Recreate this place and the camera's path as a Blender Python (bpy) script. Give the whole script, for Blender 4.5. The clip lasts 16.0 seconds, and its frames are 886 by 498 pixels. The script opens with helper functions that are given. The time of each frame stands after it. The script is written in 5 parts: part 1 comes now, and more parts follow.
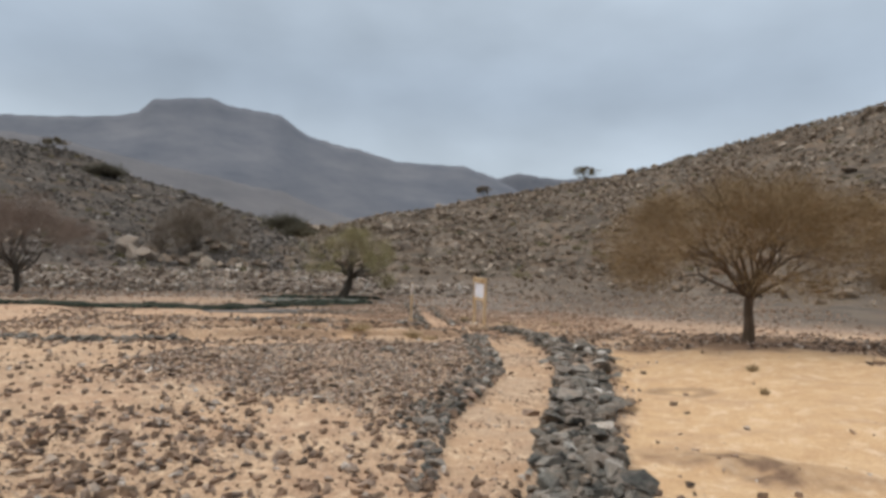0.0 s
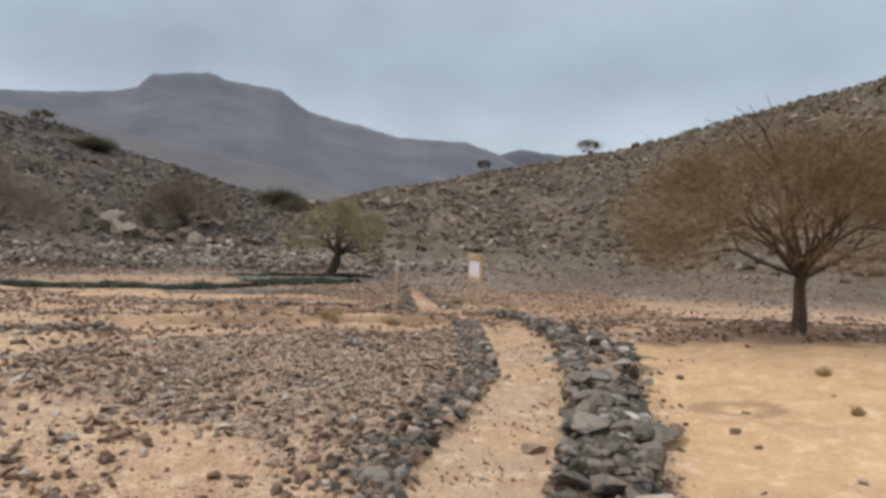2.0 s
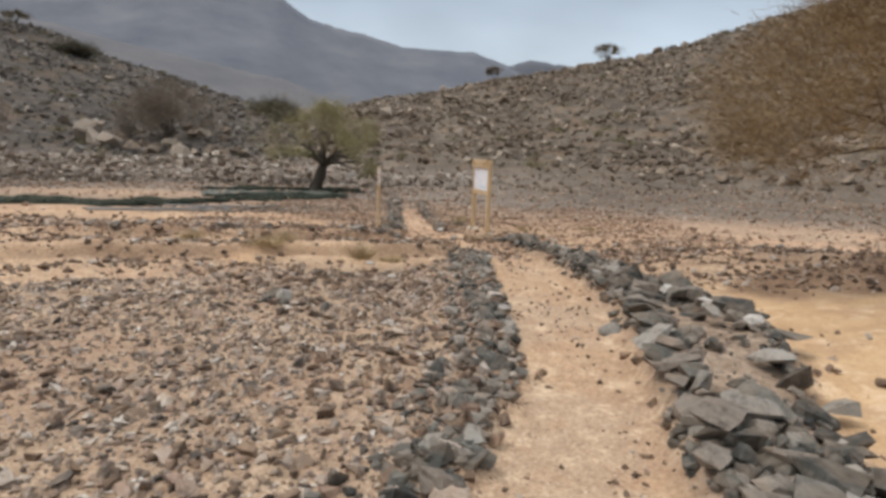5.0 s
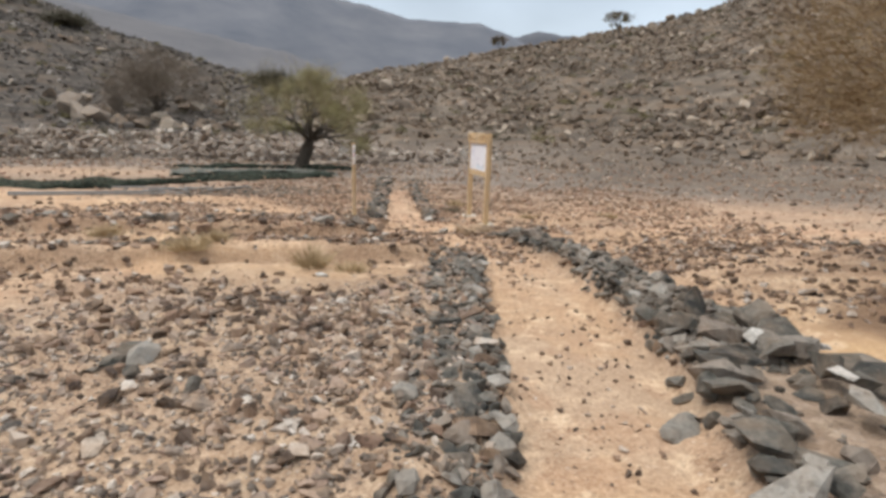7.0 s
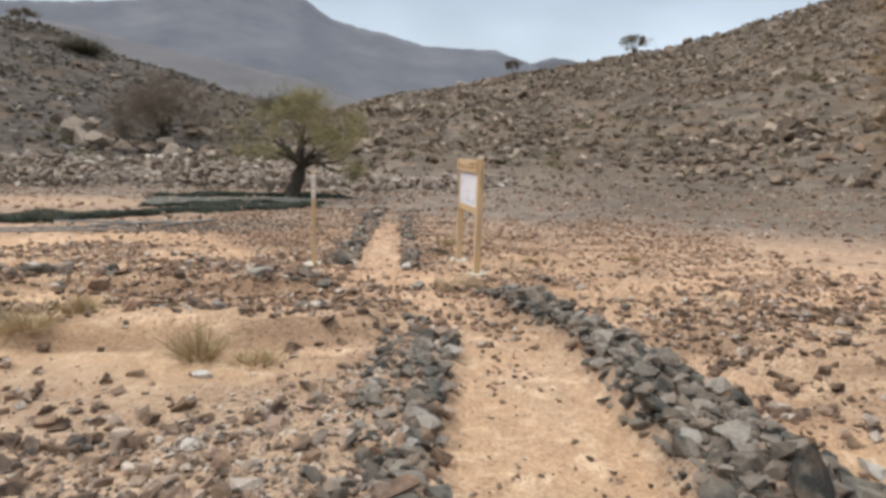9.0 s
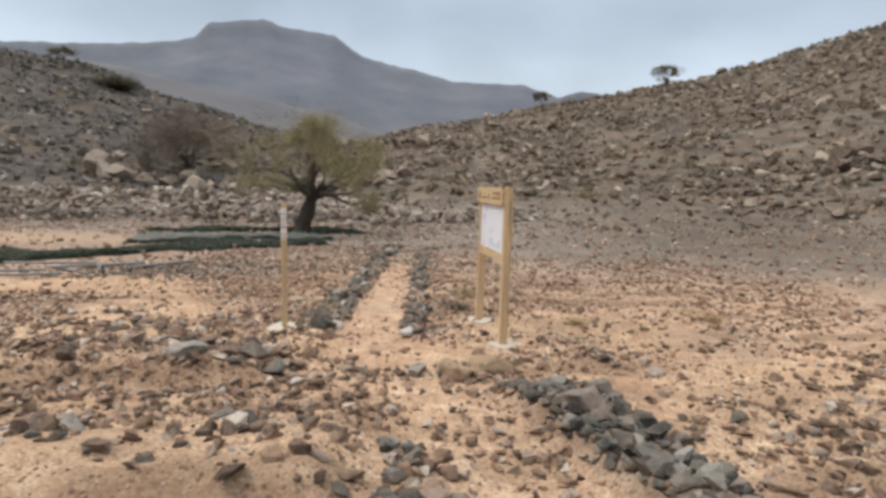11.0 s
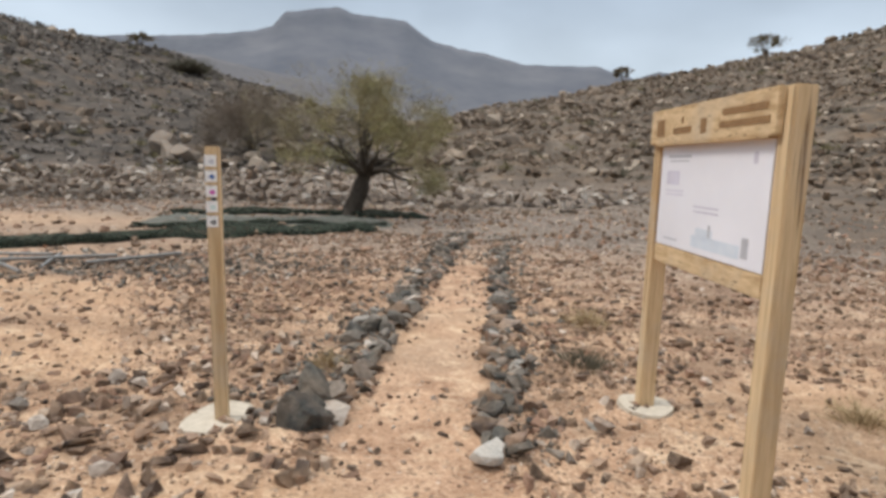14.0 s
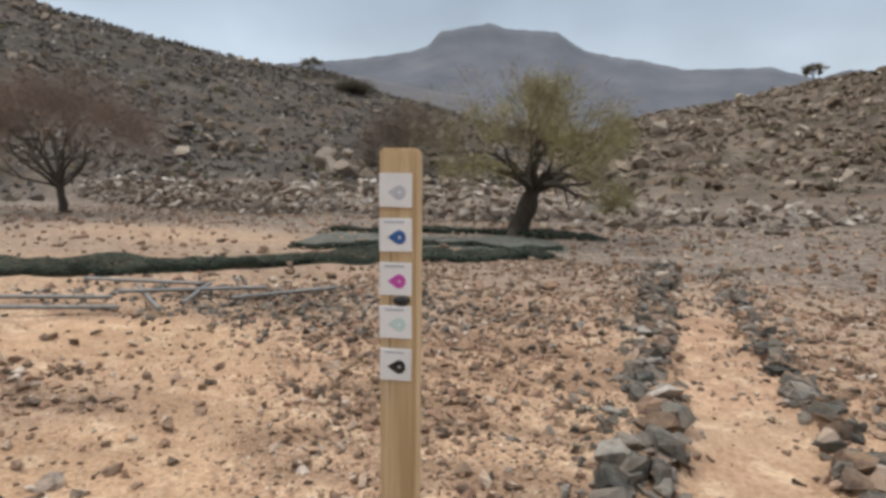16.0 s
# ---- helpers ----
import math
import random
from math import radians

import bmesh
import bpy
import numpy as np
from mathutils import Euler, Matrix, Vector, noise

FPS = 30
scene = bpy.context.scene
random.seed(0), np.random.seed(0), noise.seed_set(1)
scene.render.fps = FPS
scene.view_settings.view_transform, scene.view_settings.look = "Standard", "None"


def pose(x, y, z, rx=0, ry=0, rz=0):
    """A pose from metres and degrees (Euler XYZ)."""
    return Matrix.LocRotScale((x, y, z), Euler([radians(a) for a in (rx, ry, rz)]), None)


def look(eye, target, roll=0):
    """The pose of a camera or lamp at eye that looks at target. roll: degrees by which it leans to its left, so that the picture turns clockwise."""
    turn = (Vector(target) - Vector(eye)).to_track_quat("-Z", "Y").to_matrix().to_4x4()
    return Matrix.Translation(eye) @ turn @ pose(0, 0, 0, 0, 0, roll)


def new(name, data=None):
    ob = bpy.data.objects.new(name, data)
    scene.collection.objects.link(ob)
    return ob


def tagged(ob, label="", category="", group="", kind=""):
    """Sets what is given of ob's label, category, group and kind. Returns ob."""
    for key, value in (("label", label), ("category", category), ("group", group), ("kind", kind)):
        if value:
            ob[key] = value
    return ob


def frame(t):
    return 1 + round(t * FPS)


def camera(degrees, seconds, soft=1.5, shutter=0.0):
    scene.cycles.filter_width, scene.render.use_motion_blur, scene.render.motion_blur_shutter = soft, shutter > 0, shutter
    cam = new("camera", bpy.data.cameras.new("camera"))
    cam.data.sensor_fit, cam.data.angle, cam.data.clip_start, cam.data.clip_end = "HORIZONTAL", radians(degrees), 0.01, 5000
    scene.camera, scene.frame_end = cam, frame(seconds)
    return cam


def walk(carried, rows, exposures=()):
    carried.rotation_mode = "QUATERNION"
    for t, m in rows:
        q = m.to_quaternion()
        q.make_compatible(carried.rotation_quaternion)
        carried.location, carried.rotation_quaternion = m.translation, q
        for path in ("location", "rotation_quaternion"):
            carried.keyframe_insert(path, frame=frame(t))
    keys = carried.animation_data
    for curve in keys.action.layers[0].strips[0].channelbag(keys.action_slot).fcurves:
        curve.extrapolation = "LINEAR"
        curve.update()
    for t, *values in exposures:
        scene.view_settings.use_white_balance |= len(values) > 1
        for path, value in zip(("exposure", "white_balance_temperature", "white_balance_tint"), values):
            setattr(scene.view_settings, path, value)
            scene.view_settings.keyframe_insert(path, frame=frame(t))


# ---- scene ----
cam = camera(74.9, 16.0, soft=3.4)
METRES, EYE, TILT, LEAN, TURN = 21.4, 1.5, 0.0, 0.0, 0.0
ROWS = [
    (0.0, 0.0, 0.0, 0.0, -0.04, 1.19, -2.1),
    (0.5, 0.0063, 0.0322, 0.0001, 0.01, 0.76, -2.1),
    (1.0, 0.0085, 0.0644, 0.0002, 0.05, 0.36, -2.11),
    (1.5, 0.0142, 0.0949, -0.0012, 0.08, -0.22, -2.1),
    (2.0, 0.0185, 0.1278, -0.0036, 0.13, -1.13, -2.1),
    (2.5, 0.0228, 0.1613, -0.0074, 0.18, -2.55, -2.14),
    (3.0, 0.0233, 0.1972, -0.0124, 0.22, -4.29, -2.19),
    (3.5, 0.0229, 0.2349, -0.0185, 0.3, -6.09, -2.22),
    (6.0, 0.0364, 0.3974, -0.021, 1.17, -10.69, -2.11),
    (6.5, 0.0385, 0.4271, -0.0214, 1.28, -11.31, -2.06),
    (7.0, 0.0449, 0.4557, -0.0218, 1.36, -11.95, -2.01),
    (7.5, 0.0519, 0.484, -0.0216, 1.51, -12.35, -2.0),
    (8.0, 0.0601, 0.5125, -0.022, 1.8, -12.18, -1.93),
    (8.5, 0.0662, 0.5411, -0.0217, 2.29, -11.25, -1.9),
    (9.0, 0.0689, 0.5692, -0.021, 2.93, -9.63, -1.86),
    (9.5, 0.0713, 0.5988, -0.0217, 3.73, -7.84, -1.85),
    (10.0, 0.0711, 0.6276, -0.0221, 4.49, -6.44, -1.82),
    (12.5, 0.0661, 0.7835, -0.0335, 7.35, -7.26, -1.77),
    (13.0, 0.0603, 0.8161, -0.0367, 8.26, -7.75, -1.78),
    (13.5, 0.0484, 0.8471, -0.0401, 9.9, -8.04, -1.76),
    (14.0, 0.0358, 0.8761, -0.0429, 12.4, -8.14, -1.69),
    (14.5, 0.0187, 0.9073, -0.0453, 16.18, -8.07, -1.58),
    (15.0, 0.0029, 0.9339, -0.0437, 20.58, -7.89, -1.48),
    (15.5, -0.0144, 0.9532, -0.0421, 24.6, -7.62, -1.34),
    (16.0, -0.0258, 0.9631, -0.0419, 26.82, -7.28, -1.21),
]
walk(cam, [(t, pose(0, 0, EYE, TILT, LEAN, TURN) @ pose(METRES * x, METRES * y, METRES * z, 90 + pitch, roll, yaw)) for t, x, y, z, yaw, pitch, roll in ROWS],
     exposures=((0.0, 0.0), (3.5, 0.02), (6.0, 0.29), (8.0, 0.37), (9.0, 0.36), (10.0, 0.29), (13.0, 0.31), (14.5, 0.24), (16.0, 0.17)))

# ---- world, sun, exposure ----
world = bpy.data.worlds.new("overcast_sky")
scene.world = world
world.use_nodes = True
SUN_EL, SUN_AZ = 55.0, 254.0


def build_sky():
    nt = world.node_tree
    nt.nodes.clear()
    out = nt.nodes.new("ShaderNodeOutputWorld")
    sky = nt.nodes.new("ShaderNodeTexSky")
    sky.sky_type = "NISHITA"
    sky.sun_disc = False
    sky.sun_elevation, sky.sun_rotation = radians(SUN_EL), radians(SUN_AZ)
    clear = nt.nodes.new("ShaderNodeBackground")
    clear.inputs["Strength"].default_value = 0.06
    nt.links.new(sky.outputs[0], clear.inputs["Color"])
    tc = nt.nodes.new("ShaderNodeTexCoord")
    sep = nt.nodes.new("ShaderNodeSeparateXYZ")
    nt.links.new(tc.outputs["Generated"], sep.inputs[0])
    ramp = nt.nodes.new("ShaderNodeValToRGB")
    cr = ramp.color_ramp
    cr.interpolation = "EASE"
    stops = ((0.0, (0.62, 0.70, 0.78)), (0.14, (0.56, 0.645, 0.73)), (0.28, (0.41, 0.487, 0.58)), (0.44, (0.50, 0.585, 0.68)), (0.64, (0.90, 0.95, 1.0)), (1.0, (1.60, 1.62, 1.64)))
    cr.elements[0].position, cr.elements[0].color = stops[0][0], (*stops[0][1], 1)
    cr.elements[1].position, cr.elements[1].color = stops[-1][0], (*stops[-1][1], 1)
    for p, c in stops[1:-1]:
        e = cr.elements.new(p)
        e.color = (*c, 1)
    nt.links.new(sep.outputs["Z"], ramp.inputs[0])
    mp = nt.nodes.new("ShaderNodeMapping")
    mp.inputs["Scale"].default_value = (1.6, 1.6, 3.2)
    nt.links.new(tc.outputs["Generated"], mp.inputs[0])
    nz = nt.nodes.new("ShaderNodeTexNoise")
    nz.inputs["Scale"].default_value = 1.7
    nz.inputs["Detail"].default_value = 5
    nz.inputs["Roughness"].default_value = 0.45
    nt.links.new(mp.outputs[0], nz.inputs["Vector"])
    mr = nt.nodes.new("ShaderNodeMapRange")
    mr.inputs["From Min"].default_value, mr.inputs["From Max"].default_value = 0.3, 0.7
    mr.inputs["To Min"].default_value, mr.inputs["To Max"].default_value = 0.82, 1.18
    nt.links.new(nz.outputs["Fac"], mr.inputs["Value"])
    side = nt.nodes.new("ShaderNodeMath")
    side.operation = "MULTIPLY_ADD"
    side.inputs[1].default_value = 0.16
    nt.links.new(sep.outputs["X"], side.inputs[0])
    flank = nt.nodes.new("ShaderNodeMath")
    flank.operation = "MULTIPLY"
    nt.links.new(sep.outputs["X"], flank.inputs[0])
    nt.links.new(sep.outputs["X"], flank.inputs[1])
    both = nt.nodes.new("ShaderNodeMath")
    both.operation = "MULTIPLY_ADD"
    both.inputs[1].default_value = 0.42
    nt.links.new(flank.outputs[0], both.inputs[0])
    nt.links.new(mr.outputs[0], both.inputs[2])
    nt.links.new(both.outputs[0], side.inputs[2])
    cloud = nt.nodes.new("ShaderNodeBackground")
    nt.links.new(ramp.outputs[0], cloud.inputs["Color"])
    nt.links.new(side.outputs[0], cloud.inputs["Strength"])
    mix = nt.nodes.new("ShaderNodeMixShader")
    mix.inputs[0].default_value = 0.9
    nt.links.new(clear.outputs[0], mix.inputs[1])
    nt.links.new(cloud.outputs[0], mix.inputs[2])
    nt.links.new(mix.outputs[0], out.inputs["Surface"])


build_sky()
sun = new("sun", bpy.data.lights.new("sun", "SUN"))
sun.data.energy, sun.data.angle, sun.data.color = 1.5, radians(12), (1.0, 0.94, 0.86)
sun.matrix_world = look((0, 0, 0), (-math.sin(radians(SUN_AZ)) * math.cos(radians(SUN_EL)), -math.cos(radians(SUN_AZ)) * math.cos(radians(SUN_EL)), -math.sin(radians(SUN_EL))))

# ---- small tools ----
RNG = np.random.default_rng(7)
TABLE = np.random.default_rng(3).random((256, 256))


def vnoise(x, y):
    """Smooth value noise, 0 to 1, on arrays."""
    xi, yi = np.floor(x).astype(int), np.floor(y).astype(int)
    u, v = x - xi, y - yi
    u, v = u * u * (3 - 2 * u), v * v * (3 - 2 * v)
    a, b = TABLE[xi % 256, yi % 256], TABLE[(xi + 1) % 256, yi % 256]
    c, d = TABLE[xi % 256, (yi + 1) % 256], TABLE[(xi + 1) % 256, (yi + 1) % 256]
    return (a * (1 - u) + b * u) * (1 - v) + (c * (1 - u) + d * u) * v


def fbm(x, y, octaves=4):
    s, k, total = 0.0, 1.0, 0.0
    for i in range(octaves):
        s = s + k * vnoise(x * 2 ** i + 17.3 * i, y * 2 ** i + 9.1 * i)
        total += k
        k *= 0.5
    return s / total


def step01(x, a, b):
    t = np.clip((x - a) / (b - a), 0, 1)
    return t * t * (3 - 2 * t)


def mesh_of(name, verts, faces, material, smooth=False):
    """A mesh from an array of vertices and an array of equal faces."""
    faces = np.asarray(faces, dtype=np.int32)
    n, k = faces.shape
    me = bpy.data.meshes.new(name)
    me.vertices.add(len(verts))
    me.vertices.foreach_set("co", np.asarray(verts, dtype=np.float32).ravel())
    me.loops.add(n * k)
    me.loops.foreach_set("vertex_index", faces.ravel())
    me.polygons.add(n)
    me.polygons.foreach_set("loop_start", np.arange(0, n * k, k, dtype=np.int32))
    me.update(calc_edges=True)
    me.validate()
    if smooth:
        me.shade_smooth()
    else:
        me.shade_flat()
    me.materials.append(material)
    return me


def bm_mesh(name, bm, material, smooth=False):
    me = bpy.data.meshes.new(name)
    bm.to_mesh(me)
    bm.free()
    if smooth:
        me.shade_smooth()
    me.materials.append(material)
    return me


def part(name, data, parent, label="", m=None):
    """Links a mesh as one part under a thing."""
    ob = new(name, data)
    ob.parent = parent
    if m is not None:
        ob.matrix_basis = m
    return tagged(ob, label)


# ---- materials ----
def material(name):
    mat = bpy.data.materials.new(name)
    mat.use_nodes = True
    nt = mat.node_tree
    return mat, nt, nt.nodes["Principled BSDF"]


def node(nt, kind, **values):
    nd = nt.nodes.new(kind)
    for key, value in values.items():
        nd.inputs[key.replace("_", " ")].default_value = value
    return nd


def ramp_of(nt, source, stops):
    rp = nt.nodes.new("ShaderNodeValToRGB")
    els = rp.color_ramp.elements
    els[0].position, els[0].color = stops[0][0], (*stops[0][1], 1)
    els[1].position, els[1].color = stops[-1][0], (*stops[-1][1], 1)
    for p, c in stops[1:-1]:
        els.new(p).color = (*c, 1)
    nt.links.new(source, rp.inputs[0])
    return rp.outputs[0]


def mix_of(nt, fac, a, b, mode="MIX"):
    mx = nt.nodes.new("ShaderNodeMix")
    mx.data_type, mx.blend_type = "RGBA", mode
    for socket, value in ((mx.inputs[0], fac), (mx.inputs[6], a), (mx.inputs[7], b)):
        if isinstance(value, (int, float)):
            socket.default_value = value
        elif isinstance(value, tuple):
            socket.default_value = (*value, 1)
        else:
            nt.links.new(value, socket)
    return mx.outputs[2]


def world_noise(nt, scale, detail=4, rough=0.55, stretch=None):
    geo = nt.nodes.new("ShaderNodeNewGeometry")
    source = geo.outputs["Position"]
    if stretch:
        mp = nt.nodes.new("ShaderNodeMapping")
        mp.inputs["Scale"].default_value = stretch
        nt.links.new(source, mp.inputs[0])
        source = mp.outputs[0]
    nz = node(nt, "ShaderNodeTexNoise", Scale=scale, Detail=detail, Roughness=rough)
    nt.links.new(source, nz.inputs["Vector"])
    return nz.outputs["Fac"]


def bump_of(nt, shader, height, strength, distance):
    b = node(nt, "ShaderNodeBump", Strength=strength, Distance=distance)
    nt.links.new(height, b.inputs["Height"])
    nt.links.new(b.outputs[0], shader.inputs["Normal"])


def channel(nt, colour, which):
    sp = nt.nodes.new("ShaderNodeSeparateColor")
    nt.links.new(colour, sp.inputs[0])
    return sp.outputs[which]


def attribute(nt, name):
    a = nt.nodes.new("ShaderNodeAttribute")
    a.attribute_name = name
    return a.outputs["Fac"]


def ground_material():
    mat, nt, sh = material("desert_soil")
    coarse, mid, fine = world_noise(nt, 0.35, 5), world_noise(nt, 2.3, 6, 0.65), world_noise(nt, 22, 5, 0.7)
    sand = ramp_of(nt, mid, ((0.30, (0.381, 0.224, 0.132)), (0.5, (0.567, 0.366, 0.226)), (0.70, (0.700, 0.507, 0.334))))
    dust = ramp_of(nt, fine, ((0.3, (0.278, 0.171, 0.103)), (0.7, (0.567, 0.400, 0.259))))
    col = mix_of(nt, 0.42, sand, dust)
    blush = ramp_of(nt, coarse, ((0.42, (0.0, 0.0, 0.0)), (0.57, (0.55, 0.55, 0.55))))
    col = mix_of(nt, blush, col, (0.36, 0.205, 0.13))
    fine_sand = ramp_of(nt, mid, ((0.28, (0.50, 0.300, 0.150)), (0.5, (0.605, 0.390, 0.204)), (0.72, (0.675, 0.458, 0.262))))
    fine_sand = mix_of(nt, 0.22, fine_sand, dust)
    fine_sand = mix_of(nt, ramp_of(nt, world_noise(nt, 0.9, 5, 0.6, (1, 1.8, 1)), ((0.50, (0.0, 0.0, 0.0)), (0.66, (0.55, 0.55, 0.55)))), fine_sand, (0.40, 0.25, 0.155))
    col = mix_of(nt, attribute(nt, "fine_sand"), col, fine_sand)
    trodden = ramp_of(nt, mid, ((0.28, (0.355, 0.200, 0.115)), (0.5, (0.480, 0.300, 0.176)), (0.72, (0.545, 0.382, 0.250))))
    trodden = mix_of(nt, ramp_of(nt, world_noise(nt, 0.8, 4), ((0.45, (0.0, 0.0, 0.0)), (0.56, (0.7, 0.7, 0.7)))), trodden, (0.41, 0.315, 0.24))
    trodden = mix_of(nt, ramp_of(nt, world_noise(nt, 1.7, 5, 0.7), ((0.52, (0.0, 0.0, 0.0)), (0.60, (0.6, 0.6, 0.6)))), trodden, (0.36, 0.20, 0.125))
    trodden = mix_of(nt, 0.4, trodden, dust)
    col = mix_of(nt, attribute(nt, "path"), col, trodden)
    grubby = ramp_of(nt, world_noise(nt, 6.5, 7, 0.75), ((0.47, (0.0, 0.0, 0.0)), (0.60, (0.85, 0.85, 0.85))))
    grubby = mix_of(nt, 1.0, grubby, ramp_of(nt, attribute(nt, "pebbly"), ((0.0, (0.12, 0.12, 0.12)), (1.0, (1.0, 1.0, 1.0)))), "MULTIPLY")
    col = mix_of(nt, grubby, col, (0.23, 0.140, 0.088))
    loam = ramp_of(nt, world_noise(nt, 3.1, 7, 0.75), ((0.40, (0.26, 0.138, 0.084)), (0.52, (0.46, 0.272, 0.172)), (0.64, (0.63, 0.42, 0.278))))
    col = mix_of(nt, attribute(nt, "red_soil"), col, loam)
    pale = ramp_of(nt, world_noise(nt, 3.7, 6, 0.7), ((0.52, (0.0, 0.0, 0.0)), (0.64, (0.65, 0.65, 0.65))))
    col = mix_of(nt, pale, col, (0.72, 0.54, 0.37))
    # pebbles too small to lay one by one
    geo = nt.nodes.new("ShaderNodeNewGeometry")
    speck = node(nt, "ShaderNodeTexVoronoi", Scale=24.0)
    nt.links.new(geo.outputs["Position"], speck.inputs["Vector"])
    core = ramp_of(nt, speck.outputs["Distance"], ((0.26, (1.0, 1.0, 1.0)), (0.40, (0.0, 0.0, 0.0))))
    pick = ramp_of(nt, channel(nt, speck.outputs["Color"], 0), ((0.42, (0.0, 0.0, 0.0)), (0.46, (1.0, 1.0, 1.0))))
    tone = ramp_of(nt, channel(nt, speck.outputs["Color"], 1), ((0.0, (0.07, 0.048, 0.036)), (0.45, (0.19, 0.128, 0.092)), (0.75, (0.36, 0.26, 0.19)), (1.0, (0.72, 0.60, 0.49))))
    dots = mix_of(nt, 1.0, core, pick, "MULTIPLY")
    dots = mix_of(nt, 1.0, dots, ramp_of(nt, attribute(nt, "pebbly"), ((0.0, (0.0, 0.0, 0.0)), (1.0, (1.0, 1.0, 1.0)))), "MULTIPLY")
    grains = node(nt, "ShaderNodeTexVoronoi", Scale=62.0)
    nt.links.new(geo.outputs["Position"], grains.inputs["Vector"])
    grain_tone = ramp_of(nt, channel(nt, grains.outputs["Color"], 0), ((0.0, (0.16, 0.10, 0.066)), (0.5, (0.47, 0.325, 0.205)), (1.0, (0.80, 0.63, 0.46))))
    col = mix_of(nt, ramp_of(nt, attribute(nt, "pebbly"), ((0.0, (0.14, 0.14, 0.14)), (1.0, (0.42, 0.42, 0.42)))), col, grain_tone)
    col = mix_of(nt, dots, col, tone)
    # stone litter
    vor = node(nt, "ShaderNodeTexVoronoi", Scale=13.0)
    nt.links.new(geo.outputs["Position"], vor.inputs["Vector"])
    grit = ramp_of(nt, channel(nt, vor.outputs["Color"], 0), ((0.0, (0.052, 0.043, 0.037)), (0.5, (0.155, 0.127, 0.106)), (1.0, (0.37, 0.305, 0.255))))
    big = node(nt, "ShaderNodeTexVoronoi", Scale=1.6)
    nt.links.new(geo.outputs["Position"], big.inputs["Vector"])
    slab = ramp_of(nt, channel(nt, big.outputs["Color"], 0), ((0.1, (0.12, 0.10, 0.085)), (0.5, (0.19, 0.155, 0.13)), (0.95, (0.30, 0.25, 0.20))))
    ground_tint = mix_of(nt, 0.35, grit, slab)
    col = mix_of(nt, attribute(nt, "stony"), col, ground_tint)
    # acacia and bank shade put into the colour, with dug earth and crumbs
    col = mix_of(nt, attribute(nt, "ground_tint"), col, ramp_of(nt, fine, ((0.3, (0.13, 0.08, 0.05)), (0.7, (0.27, 0.17, 0.11)))))
    tufts = world_noise(nt, 0.9, 7, 0.75)
    slope = ramp_of(nt, tufts, ((0.30, (0.055, 0.045, 0.037)), (0.5, (0.125, 0.103, 0.082)), (0.72, (0.24, 0.195, 0.152))))
    crag = node(nt, "ShaderNodeTexVoronoi", Scale=0.75)
    nt.links.new(geo.outputs["Position"], crag.inputs["Vector"])
    slope = mix_of(nt, 0.45, slope, ramp_of(nt, channel(nt, crag.outputs["Color"], 0), ((0.1, (0.06, 0.048, 0.038)), (0.5, (0.13, 0.103, 0.08)), (0.95, (0.27, 0.215, 0.165)))))
    patchy = ramp_of(nt, world_noise(nt, 0.06, 4, 0.6), ((0.35, (0.62, 0.60, 0.58)), (0.65, (1.0, 1.0, 1.0))))
    slope = mix_of(nt, 0.8, slope, patchy, "MULTIPLY")
    rust = ramp_of(nt, coarse, ((0.5, (0.0, 0.0, 0.0)), (0.7, (0.5, 0.5, 0.5))))
    slope = mix_of(nt, rust, slope, (0.22, 0.135, 0.075))
    # left hillside: a darker, bluer shade is put into the slope colour
    slope = mix_of(nt, attribute(nt, "shaded_hill"), slope, mix_of(nt, 1.0, slope, (0.70, 0.735, 0.80), "MULTIPLY"))
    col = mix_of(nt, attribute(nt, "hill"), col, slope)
    nt.links.new(col, sh.inputs["Base Color"])
    sh.inputs["Roughness"].default_value = 0.95
    sh.inputs["Specular IOR Level"].default_value = 0.15
    hgt = mix_of(nt, 0.3, mix_of(nt, 0.2, mix_of(nt, 0.45, world_noise(nt, 14, 8, 0.75), world_noise(nt, 4.5, 4, 0.6)), vor.outputs["Distance"]), dots)
    bump_of(nt, sh, hgt, 0.8, 0.06)
    return mat


